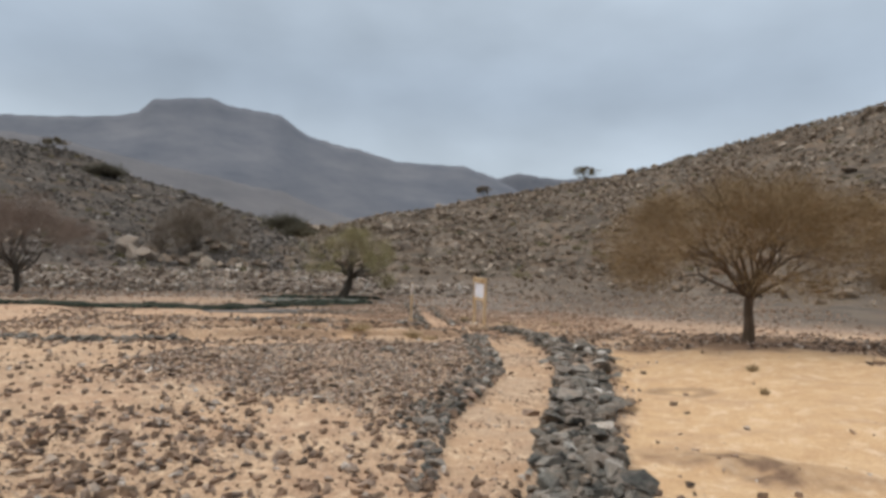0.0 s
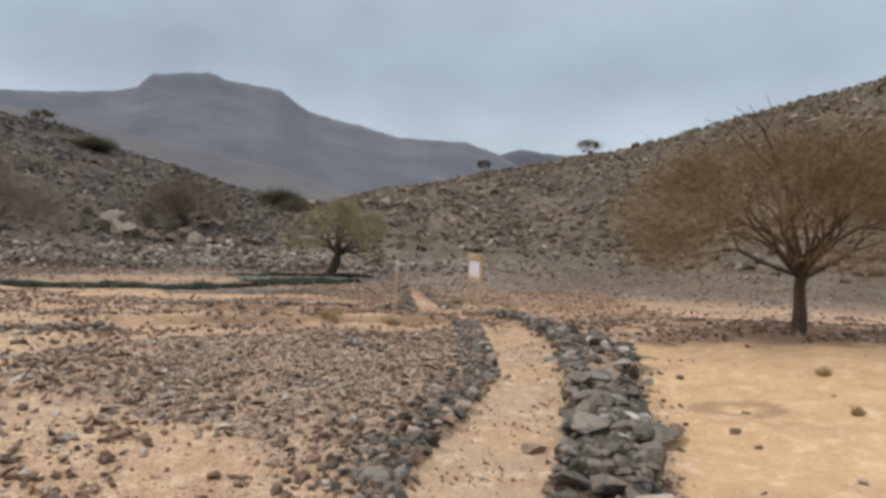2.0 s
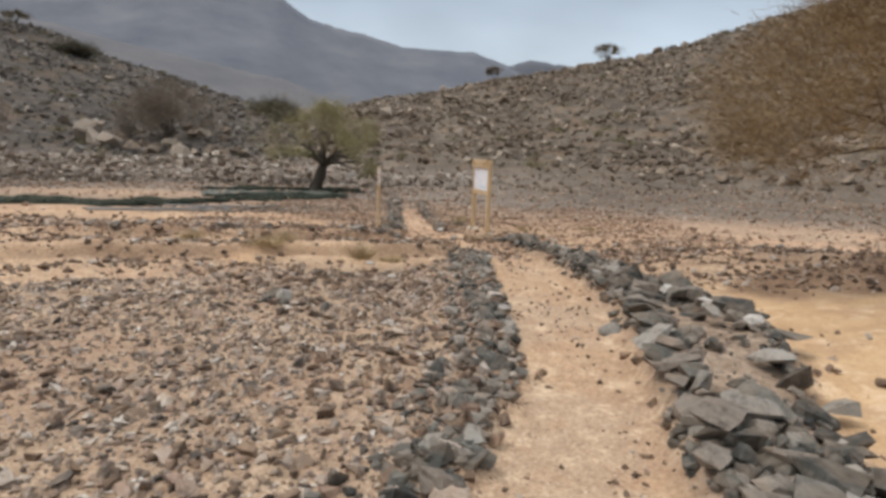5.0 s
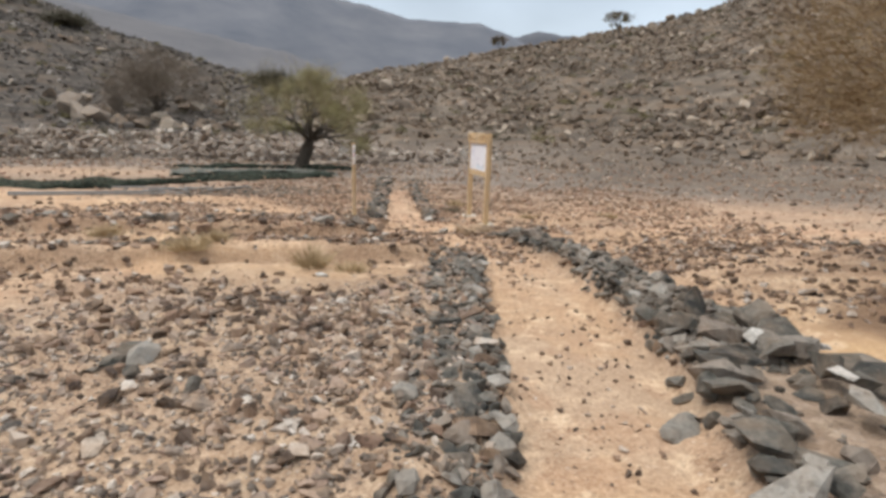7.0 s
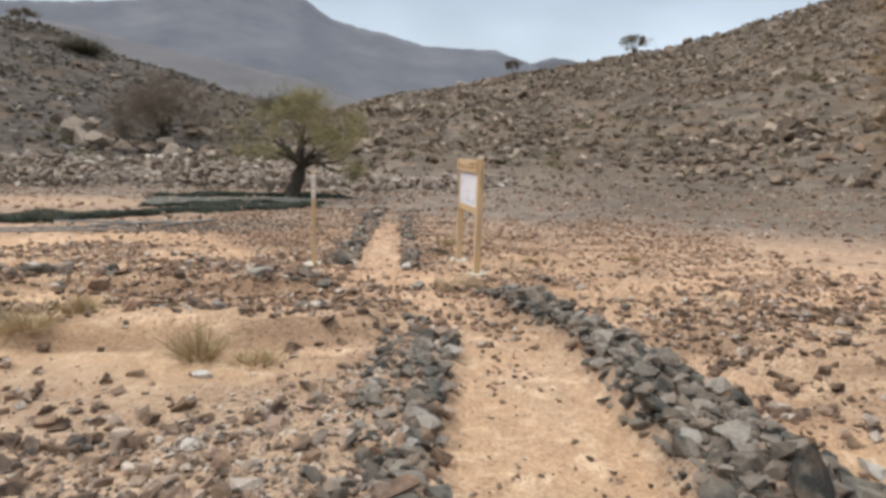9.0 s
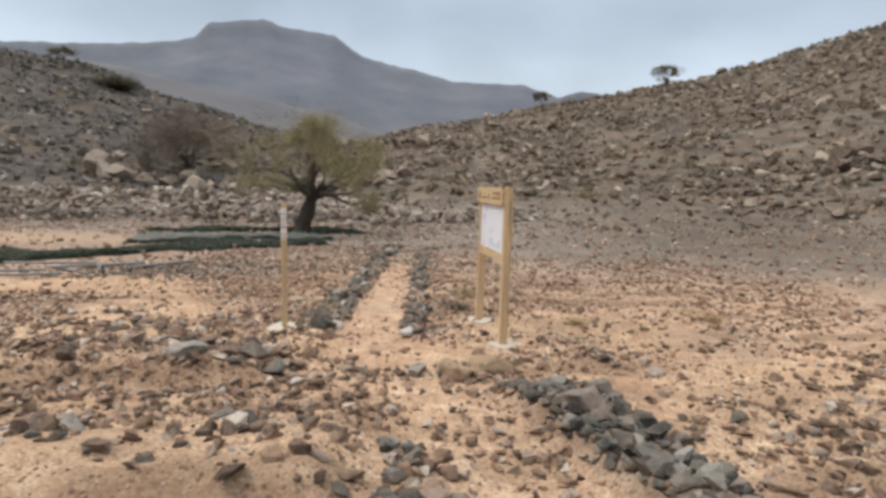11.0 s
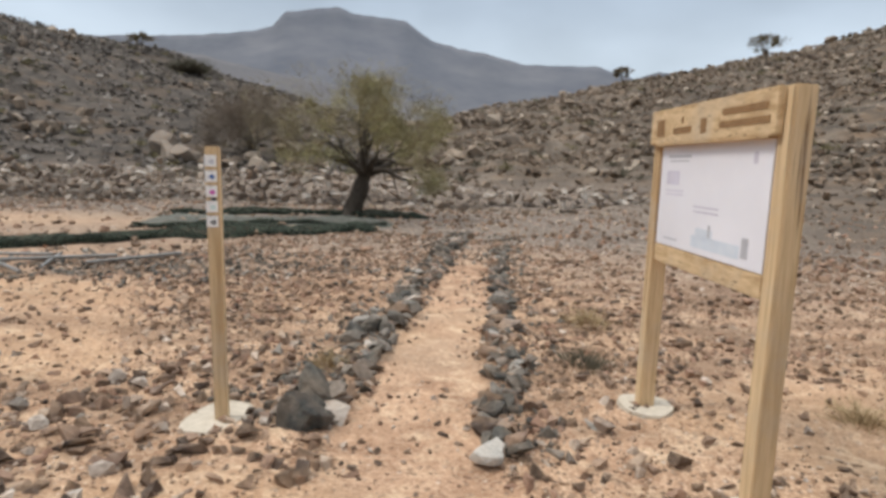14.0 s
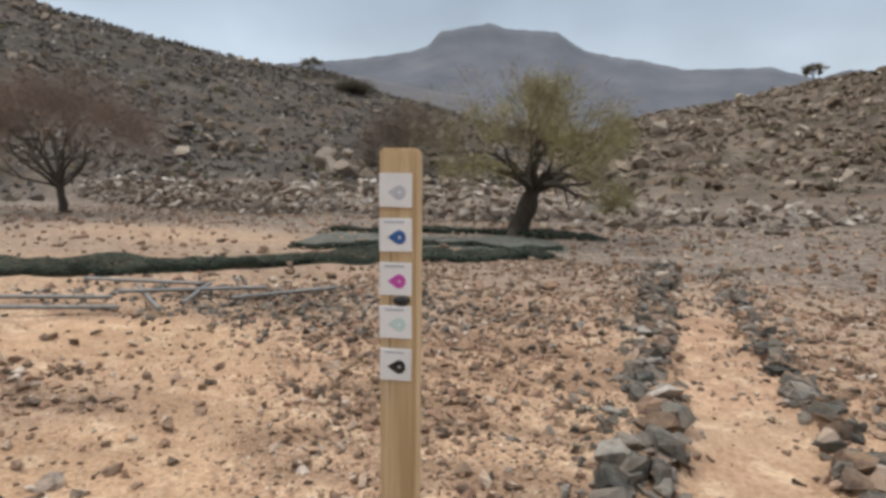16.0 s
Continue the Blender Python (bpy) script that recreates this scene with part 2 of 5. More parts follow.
def rock_material(name, per_island, tones, dust=0.6):
    mat, nt, sh = material(name)
    if per_island:
        geo = nt.nodes.new("ShaderNodeNewGeometry")
        rnd = geo.outputs["Random Per Island"]
    else:
        info = nt.nodes.new("ShaderNodeObjectInfo")
        rnd = info.outputs["Random"]
    body = ramp_of(nt, rnd, tones)
    grain, stain, fleck = world_noise(nt, 34, 5, 0.7), world_noise(nt, 5, 4, 0.6), world_noise(nt, 13, 5, 0.7)
    body = mix_of(nt, 0.55, body, ramp_of(nt, grain, ((0.3, (0.35, 0.34, 0.33)), (0.7, (1.0, 1.0, 1.0)))), "MULTIPLY")
    body = mix_of(nt, ramp_of(nt, fleck, ((0.52, (0.0, 0.0, 0.0)), (0.66, (0.24, 0.24, 0.24)))), body, (0.36, 0.305, 0.25))
    body = mix_of(nt, ramp_of(nt, fleck, ((0.36, (0.7, 0.7, 0.7)), (0.48, (0.0, 0.0, 0.0)))), body, mix_of(nt, 1.0, body, (0.34, 0.32, 0.31), "MULTIPLY"))
    dusty = ramp_of(nt, stain, ((0.42, (0.0, 0.0, 0.0)), (0.70, (dust, dust, dust))))
    body = mix_of(nt, dusty, body, (0.40, 0.262, 0.165))
    nt.links.new(body, sh.inputs["Base Color"])
    sh.inputs["Roughness"].default_value = 0.8
    sh.inputs["Specular IOR Level"].default_value = 0.3
    bump_of(nt, sh, mix_of(nt, 0.5, grain, fleck), 0.8, 0.03)
    return mat


GREY = ((0.0, (0.046, 0.046, 0.042)), (0.3, (0.092, 0.089, 0.078)), (0.55, (0.165, 0.155, 0.134)), (0.75, (0.225, 0.185, 0.152)), (0.90, (0.28, 0.258, 0.225)), (1.0, (0.38, 0.36, 0.325)))
BROWN = ((0.0, (0.056, 0.037, 0.027)), (0.4, (0.132, 0.088, 0.064)), (0.65, (0.25, 0.158, 0.112)), (0.85, (0.39, 0.31, 0.25)), (1.0, (0.62, 0.55, 0.48)))
HILL = ((0.0, (0.052, 0.043, 0.035)), (0.35, (0.115, 0.094, 0.075)), (0.65, (0.195, 0.160, 0.124)), (0.88, (0.33, 0.275, 0.215)), (1.0, (0.52, 0.455, 0.375)))
RUBBLE = ((0.0, (0.050, 0.042, 0.038)), (0.25, (0.150, 0.125, 0.105)), (0.5, (0.33, 0.268, 0.22)), (0.68, (0.38, 0.262, 0.205)), (0.85, (0.54, 0.455, 0.375)), (1.0, (0.74, 0.67, 0.59)))
SOIL = ground_material()
ROCK_GREY = rock_material("grey_stone_loose", True, GREY, 0.25)
ROCK_BROWN = rock_material("brown_stone_loose", True, BROWN)
ROCK_RUBBLE = rock_material("mixed_broken_stone", True, RUBBLE)
ROCK_HILL = rock_material("hillside_rock", True, HILL)
ROCK_FIELD = rock_material("reddish_field_stone", True, ((0.0, (0.062, 0.041, 0.029)), (0.25, (0.152, 0.100, 0.070)), (0.5, (0.30, 0.196, 0.137)), (0.72, (0.38, 0.222, 0.152)), (0.88, (0.50, 0.375, 0.275)), (1.0, (0.72, 0.61, 0.51))), 0.7)
ROCK_CRUMB = rock_material("pale_brown_gravel", True, ((0.0, (0.12, 0.078, 0.052)), (0.3, (0.27, 0.175, 0.118)), (0.6, (0.43, 0.285, 0.19)), (0.85, (0.55, 0.40, 0.285)), (1.0, (0.74, 0.62, 0.50))), 0.8)
# hillside rock again, with the left hill's shade put into its tones
ROCK_SHADED_HILL = rock_material("shaded_hillside_rock", True, ((0.0, (0.052, 0.047, 0.044)), (0.4, (0.100, 0.090, 0.082)), (0.7, (0.158, 0.141, 0.126)), (0.90, (0.26, 0.232, 0.205)), (1.0, (0.46, 0.42, 0.37))), 0.15)
STONE = rock_material("grey_stone", False, GREY, 0.25)
TAN_ROCK = rock_material("tan_rock", False, ((0.0, (0.36, 0.25, 0.155)), (1.0, (0.43, 0.31, 0.20))))
STONE_BROWN = rock_material("brown_stone", False, BROWN)
WALL_STONE = rock_material("dry_wall_stone", False, ((0.0, (0.10, 0.085, 0.075)), (0.3, (0.25, 0.215, 0.185)), (0.65, (0.47, 0.42, 0.365)), (1.0, (0.74, 0.69, 0.62))))
WALL_FILL = rock_material("dry_wall_rubble", True, ((0.0, (0.10, 0.085, 0.075)), (0.3, (0.25, 0.215, 0.185)), (0.65, (0.47, 0.42, 0.365)), (1.0, (0.74, 0.69, 0.62))))
PALE_ROCK = rock_material("pale_rock", False, ((0.0, (0.25, 0.218, 0.185)), (1.0, (0.32, 0.28, 0.238))))
WHITE_ROCK = rock_material("whitish_rock", False, ((0.0, (0.58, 0.55, 0.50)), (1.0, (0.66, 0.62, 0.57))), 0.15)


def plain(name, tones, scale, rough=0.7, bump=0.3, stretch=None, metal=0.0, distance=0.01):
    mat, nt, sh = material(name)
    nz = world_noise(nt, scale, 6, 0.65, stretch)
    wide = world_noise(nt, scale * 0.13, 3)
    col = ramp_of(nt, nz, ((0.28, tones[0]), (0.72, tones[1])))
    col = mix_of(nt, 0.5, col, ramp_of(nt, wide, ((0.3, (0.62, 0.6, 0.58)), (0.7, (1.0, 1.0, 1.0)))), "MULTIPLY")
    nt.links.new(col, sh.inputs["Base Color"])
    sh.inputs["Roughness"].default_value, sh.inputs["Metallic"].default_value = rough, metal
    if bump:
        bump_of(nt, sh, nz, bump, distance)
    return mat


def twig_material(name, tones):
    mat, nt, sh = material(name)
    geo = nt.nodes.new("ShaderNodeNewGeometry")
    col = ramp_of(nt, geo.outputs["Random Per Island"], ((0.0, tones[0]), (0.5, tones[1]), (1.0, tones[2])))
    col = mix_of(nt, 0.4, col, ramp_of(nt, world_noise(nt, 1.3, 3), ((0.3, (0.55, 0.55, 0.55)), (0.7, (1.0, 1.0, 1.0)))), "MULTIPLY")
    nt.links.new(col, sh.inputs["Base Color"])
    sh.inputs["Roughness"].default_value = 0.85
    sh.inputs["Specular IOR Level"].default_value = 0.2
    return mat


BARK = plain("acacia_bark", ((0.045, 0.032, 0.022), (0.165, 0.112, 0.072)), 26, 0.9, 0.8, (1, 1, 0.25), distance=0.03)
BARK_DARK = plain("dark_bark", ((0.035, 0.028, 0.022), (0.10, 0.08, 0.06)), 22, 0.9, 0.8, (1, 1, 0.25), distance=0.03)
TWIG_BROWN = twig_material("dry_brown_twigs", ((0.15, 0.105, 0.056), (0.24, 0.165, 0.090), (0.34, 0.245, 0.140)))
TWIG_BARE = twig_material("bare_pinkish_twigs", ((0.17, 0.125, 0.100), (0.24, 0.180, 0.145), (0.32, 0.25, 0.205)))
TWIG_GREY = twig_material("grey_brown_twigs", ((0.13, 0.10, 0.077), (0.20, 0.158, 0.122), (0.29, 0.235, 0.18)))
LEAF_OLIVE = twig_material("olive_brown_leaves", ((0.19, 0.15, 0.07), (0.27, 0.20, 0.10), (0.33, 0.25, 0.13)))
LEAF_GREEN = twig_material("yellow_green_leaves", ((0.25, 0.235, 0.10), (0.36, 0.335, 0.15), (0.46, 0.435, 0.22)))
SCRUB_OLIVE = twig_material("dry_olive_tufts", ((0.12, 0.105, 0.055), (0.19, 0.165, 0.085), (0.28, 0.235, 0.125)))
LEAF_DARK = twig_material("dark_scrub_leaves", ((0.085, 0.078, 0.055), (0.13, 0.115, 0.08), (0.18, 0.155, 0.11)))
TWIG_OLIVE = twig_material("olive_twigs", ((0.20, 0.165, 0.095), (0.28, 0.235, 0.14), (0.36, 0.31, 0.19)))
STRAW = twig_material("dry_straw", ((0.34, 0.25, 0.14), (0.45, 0.34, 0.20), (0.55, 0.43, 0.26)))


def timber_material(name, along):
    """Weathered pine whose grain runs along the axis given the small stretch."""
    mat, nt, sh = material(name)
    fibre, band = world_noise(nt, 42, 6, 0.7, along), world_noise(nt, 15, 3, 0.6, along)
    col = ramp_of(nt, fibre, ((0.28, (0.44, 0.30, 0.165)), (0.55, (0.64, 0.47, 0.28)), (0.75, (0.74, 0.58, 0.37))))
    col = mix_of(nt, ramp_of(nt, band, ((0.50, (0.0, 0.0, 0.0)), (0.62, (0.6, 0.6, 0.6)))), col, (0.40, 0.255, 0.125))
    check = ramp_of(nt, world_noise(nt, 75, 3, 0.5, tuple(a if a == 1 else 0.012 for a in along)), ((0.30, (1.0, 1.0, 1.0)), (0.35, (0.0, 0.0, 0.0))))
    col = mix_of(nt, check, col, (0.17, 0.10, 0.05))
    col = mix_of(nt, ramp_of(nt, world_noise(nt, 3.2, 4, 0.6), ((0.48, (0.0, 0.0, 0.0)), (0.70, (0.45, 0.45, 0.45)))), col, (0.50, 0.44, 0.36))
    nt.links.new(col, sh.inputs["Base Color"])
    sh.inputs["Roughness"].default_value = 0.78
    sh.inputs["Specular IOR Level"].default_value = 0.25
    bump_of(nt, sh, fibre, 0.5, 0.006)
    return mat


TIMBER = timber_material("weathered_pine", (1, 1, 0.05))
PLANK = timber_material("weathered_pine_plank", (1, 0.05, 1))
TIMBER_DARK = plain("routed_pine", ((0.22, 0.12, 0.05), (0.34, 0.20, 0.09)), 30, 0.8, 0.2)
CONCRETE = plain("rough_concrete", ((0.44, 0.38, 0.30), (0.62, 0.55, 0.45)), 25, 0.9, 0.6)
PAPER = plain("white_panel", ((0.86, 0.86, 0.93), (0.90, 0.90, 0.96)), 6, 0.4, 0.0)
PLATE = plain("white_plate", ((0.84, 0.83, 0.82), (0.90, 0.89, 0.88)), 40, 0.35, 0.0)
INK_GREY = plain("grey_print", ((0.48, 0.49, 0.54), (0.58, 0.59, 0.63)), 30, 0.5, 0.0)
INK_LILAC = plain("lilac_print", ((0.62, 0.60, 0.72), (0.72, 0.70, 0.80)), 30, 0.5, 0.0)
INK_SKY = plain("pale_blue_print", ((0.66, 0.74, 0.85), (0.76, 0.82, 0.90)), 14, 0.5, 0.0)
INK_BLUE = plain("blue_print", ((0.03, 0.10, 0.30), (0.05, 0.15, 0.38)), 40, 0.4, 0.0)
INK_PINK = plain("magenta_print", ((0.50, 0.06, 0.36), (0.62, 0.10, 0.45)), 40, 0.4, 0.0)
INK_PALE = plain("pale_teal_print", ((0.52, 0.66, 0.64), (0.62, 0.74, 0.71)), 40, 0.4, 0.0)
INK_BLACK = plain("black_print", ((0.012, 0.012, 0.014), (0.03, 0.03, 0.032)), 40, 0.4, 0.0)
STEEL = plain("galvanised_pole", ((0.17, 0.165, 0.158), (0.33, 0.32, 0.305)), 18, 0.5, 0.2, None, 0.4)
NET = plain("dark_green_netting", ((0.014, 0.021, 0.016), (0.060, 0.070, 0.052)), 5, 0.95, 0.9, None, 0.0, 0.04)
NET.node_tree.nodes["Principled BSDF"].inputs["Specular IOR Level"].default_value = 0.08


def netted(mat):
    """Lets the ground show through the open weave."""
    nt = mat.node_tree
    weave = ramp_of(nt, world_noise(nt, 11, 6, 0.75), ((0.34, (0.30, 0.30, 0.30)), (0.56, (1.0, 1.0, 1.0))))
    nt.links.new(weave, nt.nodes["Principled BSDF"].inputs["Alpha"])


netted(NET)
NET_FADED = plain("faded_green_netting", ((0.050, 0.066, 0.056), (0.19, 0.178, 0.145)), 3, 0.85, 0.9, None, 0.0, 0.04)
netted(NET_FADED)
# the air's haze is put into these two blue-grey base colours
FAR_ROCK_HAZED = plain("hazed_mountain", ((0.078, 0.088, 0.112), (0.150, 0.152, 0.168)), 0.006, 1.0, 0.0)
MID_ROCK_HAZED = plain("hazed_foothill", ((0.085, 0.085, 0.096), (0.155, 0.146, 0.148)), 0.012, 1.0, 0.0)

# ---- the plan of the ground ----
BASE_Y = (-30, 1, 5.5, 8, 13, 15, 19, 22, 25, 36, 43, 60)
BASE_Z = (0, 0, -0.6, -0.65, -0.66, -0.75, -0.85, -0.88, -1.0, -1.08, -1.3, -1.3)
PATH_Y = (3.0, 5.9, 8.0, 10.0, 11.8, 13.4, 15.1, 17.5, 19.5, 21.5, 23.3, 25.2, 28, 29.8, 34, 40)
PATH_L = (-0.2, 0.0, 0.22, 0.82, 1.33, 1.36, 1.37, 1.40, 0.62, -0.44, -0.64, -0.84, -1.12, -1.34, -1.68, -2.0)
PATH_R = (0.6, 0.93, 1.50, 1.95, 2.30, 2.55, 2.66, 2.50, 1.60, 0.42, 0.18, -0.06, -0.42, -0.62, -0.98, -1.3)
WALL_Y = (4.2, 5.3, 7.0, 8.5, 9.8, 11.0, 11.8, 12.5, 13.5, 14.3, 15.5, 17.0, 18.0, 19.6)
WALL_X = (1.75, 1.85, 2.18, 2.58, 2.92, 3.20, 3.66, 3.78, 3.82, 3.78, 3.56, 3.28, 3.0, 2.4)
# ridges around the middle of the walk: azimuth, distance, elevation
RIDGE = ((-180, 150, 8), (-110, 120, 14), (-75, 120, 13.8), (-60, 125, 12.2), (-50, 130, 10.2), (-42, 135, 9.0), (-37, 138, 8.5), (-33.8, 138, 8.1),
         (-29.8, 130, 6.6), (-25.4, 120, 5.5), (-21.6, 112, 4.3), (-17, 105, 3.3), (-13, 95, 2.9), (-6.6, 95, 4.5), (-0.6, 100, 5.8), (4.7, 110, 6.7),
         (11.8, 122, 8.0), (18, 128, 9.0), (22.4, 130, 10.2), (26.4, 130, 11.3), (29.5, 130, 12.0), (34, 130, 13.0), (45, 130, 15), (60, 125, 18), (100, 120, 17), (180, 150, 8))
FOOT = ((-180, 60), (-60, 52), (-33, 58), (-25, 62), (-13, 50), (-4, 42), (8, 44), (25, 40), (60, 36), (180, 60))
MID = (0.0, 10.0)


def polar(x, y):
    dx, dy = x - MID[0], y - MID[1]
    return np.degrees(np.arctan2(dx, dy)), np.hypot(dx, dy)


def back_wall_y(x):
    return np.interp(x, (-60, -37, -28, -18, -12, -7, -2, 6, 20), (46, 43.5, 43, 42.6, 42.6, 43.5, 45, 47, 50))


def path_mask(x, y):
    l, r = np.interp(y, PATH_Y, PATH_L), np.interp(y, PATH_Y, PATH_R)
    wob = 0.42 * (fbm(x * 2.2 + 5, y * 2.2, 3) - 0.5)
    m = step01(x - l + wob, -0.08, 0.08) * step01(r - x + wob, -0.08, 0.08)
    return m * step01(y + 0.8 * (fbm(x * 2, y * 2, 3) - 0.5), 5.4, 6.1) * (1 - step01(y + 3 * (fbm(x * 0.9, y * 0.9, 3) - 0.5), 25.5, 31)) * (1 - 0.55 * step01(y, 17.2, 18.2) * (1 - step01(y, 20.4, 21.6)))


def wall_mask(x, y):
    l, r = np.interp(y, PATH_Y, PATH_R), np.interp(y, WALL_Y, WALL_X)
    return step01(x - l, -0.05, 0.15) * step01(r - x, -0.05, 0.15) * step01(y, 3.8, 4.6) * (1 - step01(y, 19.3, 19.9))


def hill_mask(x, y):
    az, r = polar(x, y)
    foot = np.interp(az, [f[0] for f in FOOT], [f[1] for f in FOOT])
    return step01(r + 6 * (fbm(x * 0.15, y * 0.15, 3) - 0.5), foot - 6, foot + 8)


def rubble_mask(x, y):
    """The dense field of broken stone beside the trail."""
    left = np.interp(y, (6.5, 7.8, 8.9, 10.2, 12, 13.8, 15.2, 16.2, 18), (0.0, -1.0, -2.6, -5.4, -6.2, -4.6, -1.0, 0.3, 0.8))
    l = np.interp(y, PATH_Y, PATH_L)
    m = step01(x - left + 1.2 * (fbm(x * 1.1, y * 1.1, 3) - 0.5), -0.4, 0.5) * step01(l - x, -0.02, 0.1)
    return m * step01(y, 5.8, 7.0) * (1 - step01(y, 16.8, 18.2))


def plain_mask(x, y):
    """Grey stone litter on the flats further out."""
    far = step01(y + 3.5 * (fbm(x * 0.3, y * 0.3, 3) - 0.5) + 0.12 * np.abs(x), 24, 33)
    patch = step01(fbm(x * 0.45 + 3, y * 0.45, 4), 0.52, 0.68)
    sandy = np.exp(-((x + 10) / 6.0) ** 2 - ((y - 24.0) / 2.0) ** 2) + 0.9 * np.exp(-((x + 13) / 6.0) ** 2 - ((y - 31.0) / 2.0) ** 2)
    sand_r = step01(x - np.interp(y, WALL_Y, WALL_X), 0.0, 0.4) * (1 - step01(y, 17, 19)) * (1 - step01(x, 9, 13))
    near = 0.30 * patch * step01(y, 8, 12)
    near = np.maximum(near, 0.75 * np.exp(-((x + 4.8) / 2.8) ** 2 - ((y - 26.2 - 0.25 * (x + 5.2)) / 1.2) ** 2))
    return np.clip((np.maximum(0.94 * far, near)) * (1 - 0.9 * np.clip(sandy, 0, 1)) * (1 - 0.95 * sand_r), 0, 1) * (1 - path_mask(x, y))


def bare_mask(x, y):
    """Patches of the flat that carry few stones."""
    w = fbm(x * 0.9 + 7, y * 0.9, 3) - 0.5
    m = np.zeros_like(x)
    for cx, cy, sx, sy, k in ((-5.3, 24.0, 1.9, 0.8, 0.85), (-3.5, 22.2, 1.1, 0.7, 0.8), (-4.2, 23.2, 1.3, 0.5, 0.6), (3.1, 22.5, 1.7, 1.4, 0.7), (-1.6, 16.6, 2.4, 0.7, 0.75), (-3.4, 18.1, 3.2, 0.8, 0.6), (-4.2, 20.8, 3.0, 0.8, 0.6), (5.0, 20.4, 2.6, 0.8, 0.6), (0.9, 19.2, 0.6, 0.7, 0.7), (-8.0, 22.6, 3.0, 1.4, 0.8), (-0.5, 20.75, 1.2, 0.5, 0.8), (0.6, 20.7, 0.8, 0.5, 0.8)):
        m = np.maximum(m, k * (1 - step01(np.hypot((x - cx) / sx, (y - cy) / sy) + 1.2 * w, 0.6, 1.15)))
    return m


def sand_mask(x, y):
    """The clean pale sand beyond the low wall."""
    m = step01(x - np.interp(y, WALL_Y, WALL_X) + 0.5 * (fbm(x, y, 3) - 0.5), -0.1, 0.3) * (1 - step01(y + 0.5 * (x - 4) * step01(x, 4, 9) + 2 * (fbm(x * 0.8, y * 0.8, 3) - 0.5), 14.6, 16.2))
    return m * (1 - step01(x + 2 * (fbm(x * 0.7, y * 0.7, 3) - 0.5), 8.5, 10.5)) * step01(y + 5 * (fbm(x * 0.4, y * 0.4, 3) - 0.5), -3, 2)


def shade_and_soil_mask(x, y):
    """Painted shade below the acacia and along the banks, dug earth at the wall and dark crumbs of soil on the flat.
    """
    w = 1.5 * (fbm(x * 1.2 + 4, y * 1.2, 4) - 0.5)
    # shade below the crown, painted on the soil as a brown oval
    acacia_shade = 0.95 * (1 - step01(np.hypot((x - 9.4) / 5.2, (y - 15.1) / 2.3) + 0.6 * w, 0.6, 1.1))
    dug_and_bank_shade = (1 - step01(np.hypot((x - 3.5) / 1.15, (y - 6.1 + 0.35 * (x - 3.5)) / 0.55) + 1.1 * w, 0.6, 1.15)) * (0.35 + 0.65 * step01(fbm(x * 4, y * 4, 3), 0.40, 0.56))
    dug_and_bank_shade = np.maximum(dug_and_bank_shade, 0.55 * (1 - step01(np.abs(np.hypot((x - 4.25) / 0.55, (y - 10.1) / 0.35) - 0.8) + 0.6 * w, 0.1, 0.35)))
    # shade at the front of both low banks, put in as dark lines
    for line, x0, x1 in ((y - 17.42 - 0.28 * x, -7.0, 0.6), (y - 19.6 - 0.2 * x, -7.0, -0.5)):
        dug_and_bank_shade = np.maximum(dug_and_bank_shade, 0.7 * np.exp(-((line + 0.35 * w) / 0.16) ** 2) * step01(x, x0, x0 + 2) * (1 - step01(x, x1, x1 + 0.6)))
    crumbs = 0.62 * step01(fbm(x * 0.75 + 2, y * 2.6 - 0.6 * x, 4), 0.50, 0.63) * step01(y, 15, 17.5) * (1 - step01(y, 26, 30)) * (1 - sand_mask(x, y)) * (1 - path_mask(x, y)) * (1 - 0.85 * bare_mask(x, y)) * (1 - step01(np.abs(x), 6, 10))
    return np.maximum(np.maximum(acacia_shade, dug_and_bank_shade), crumbs)


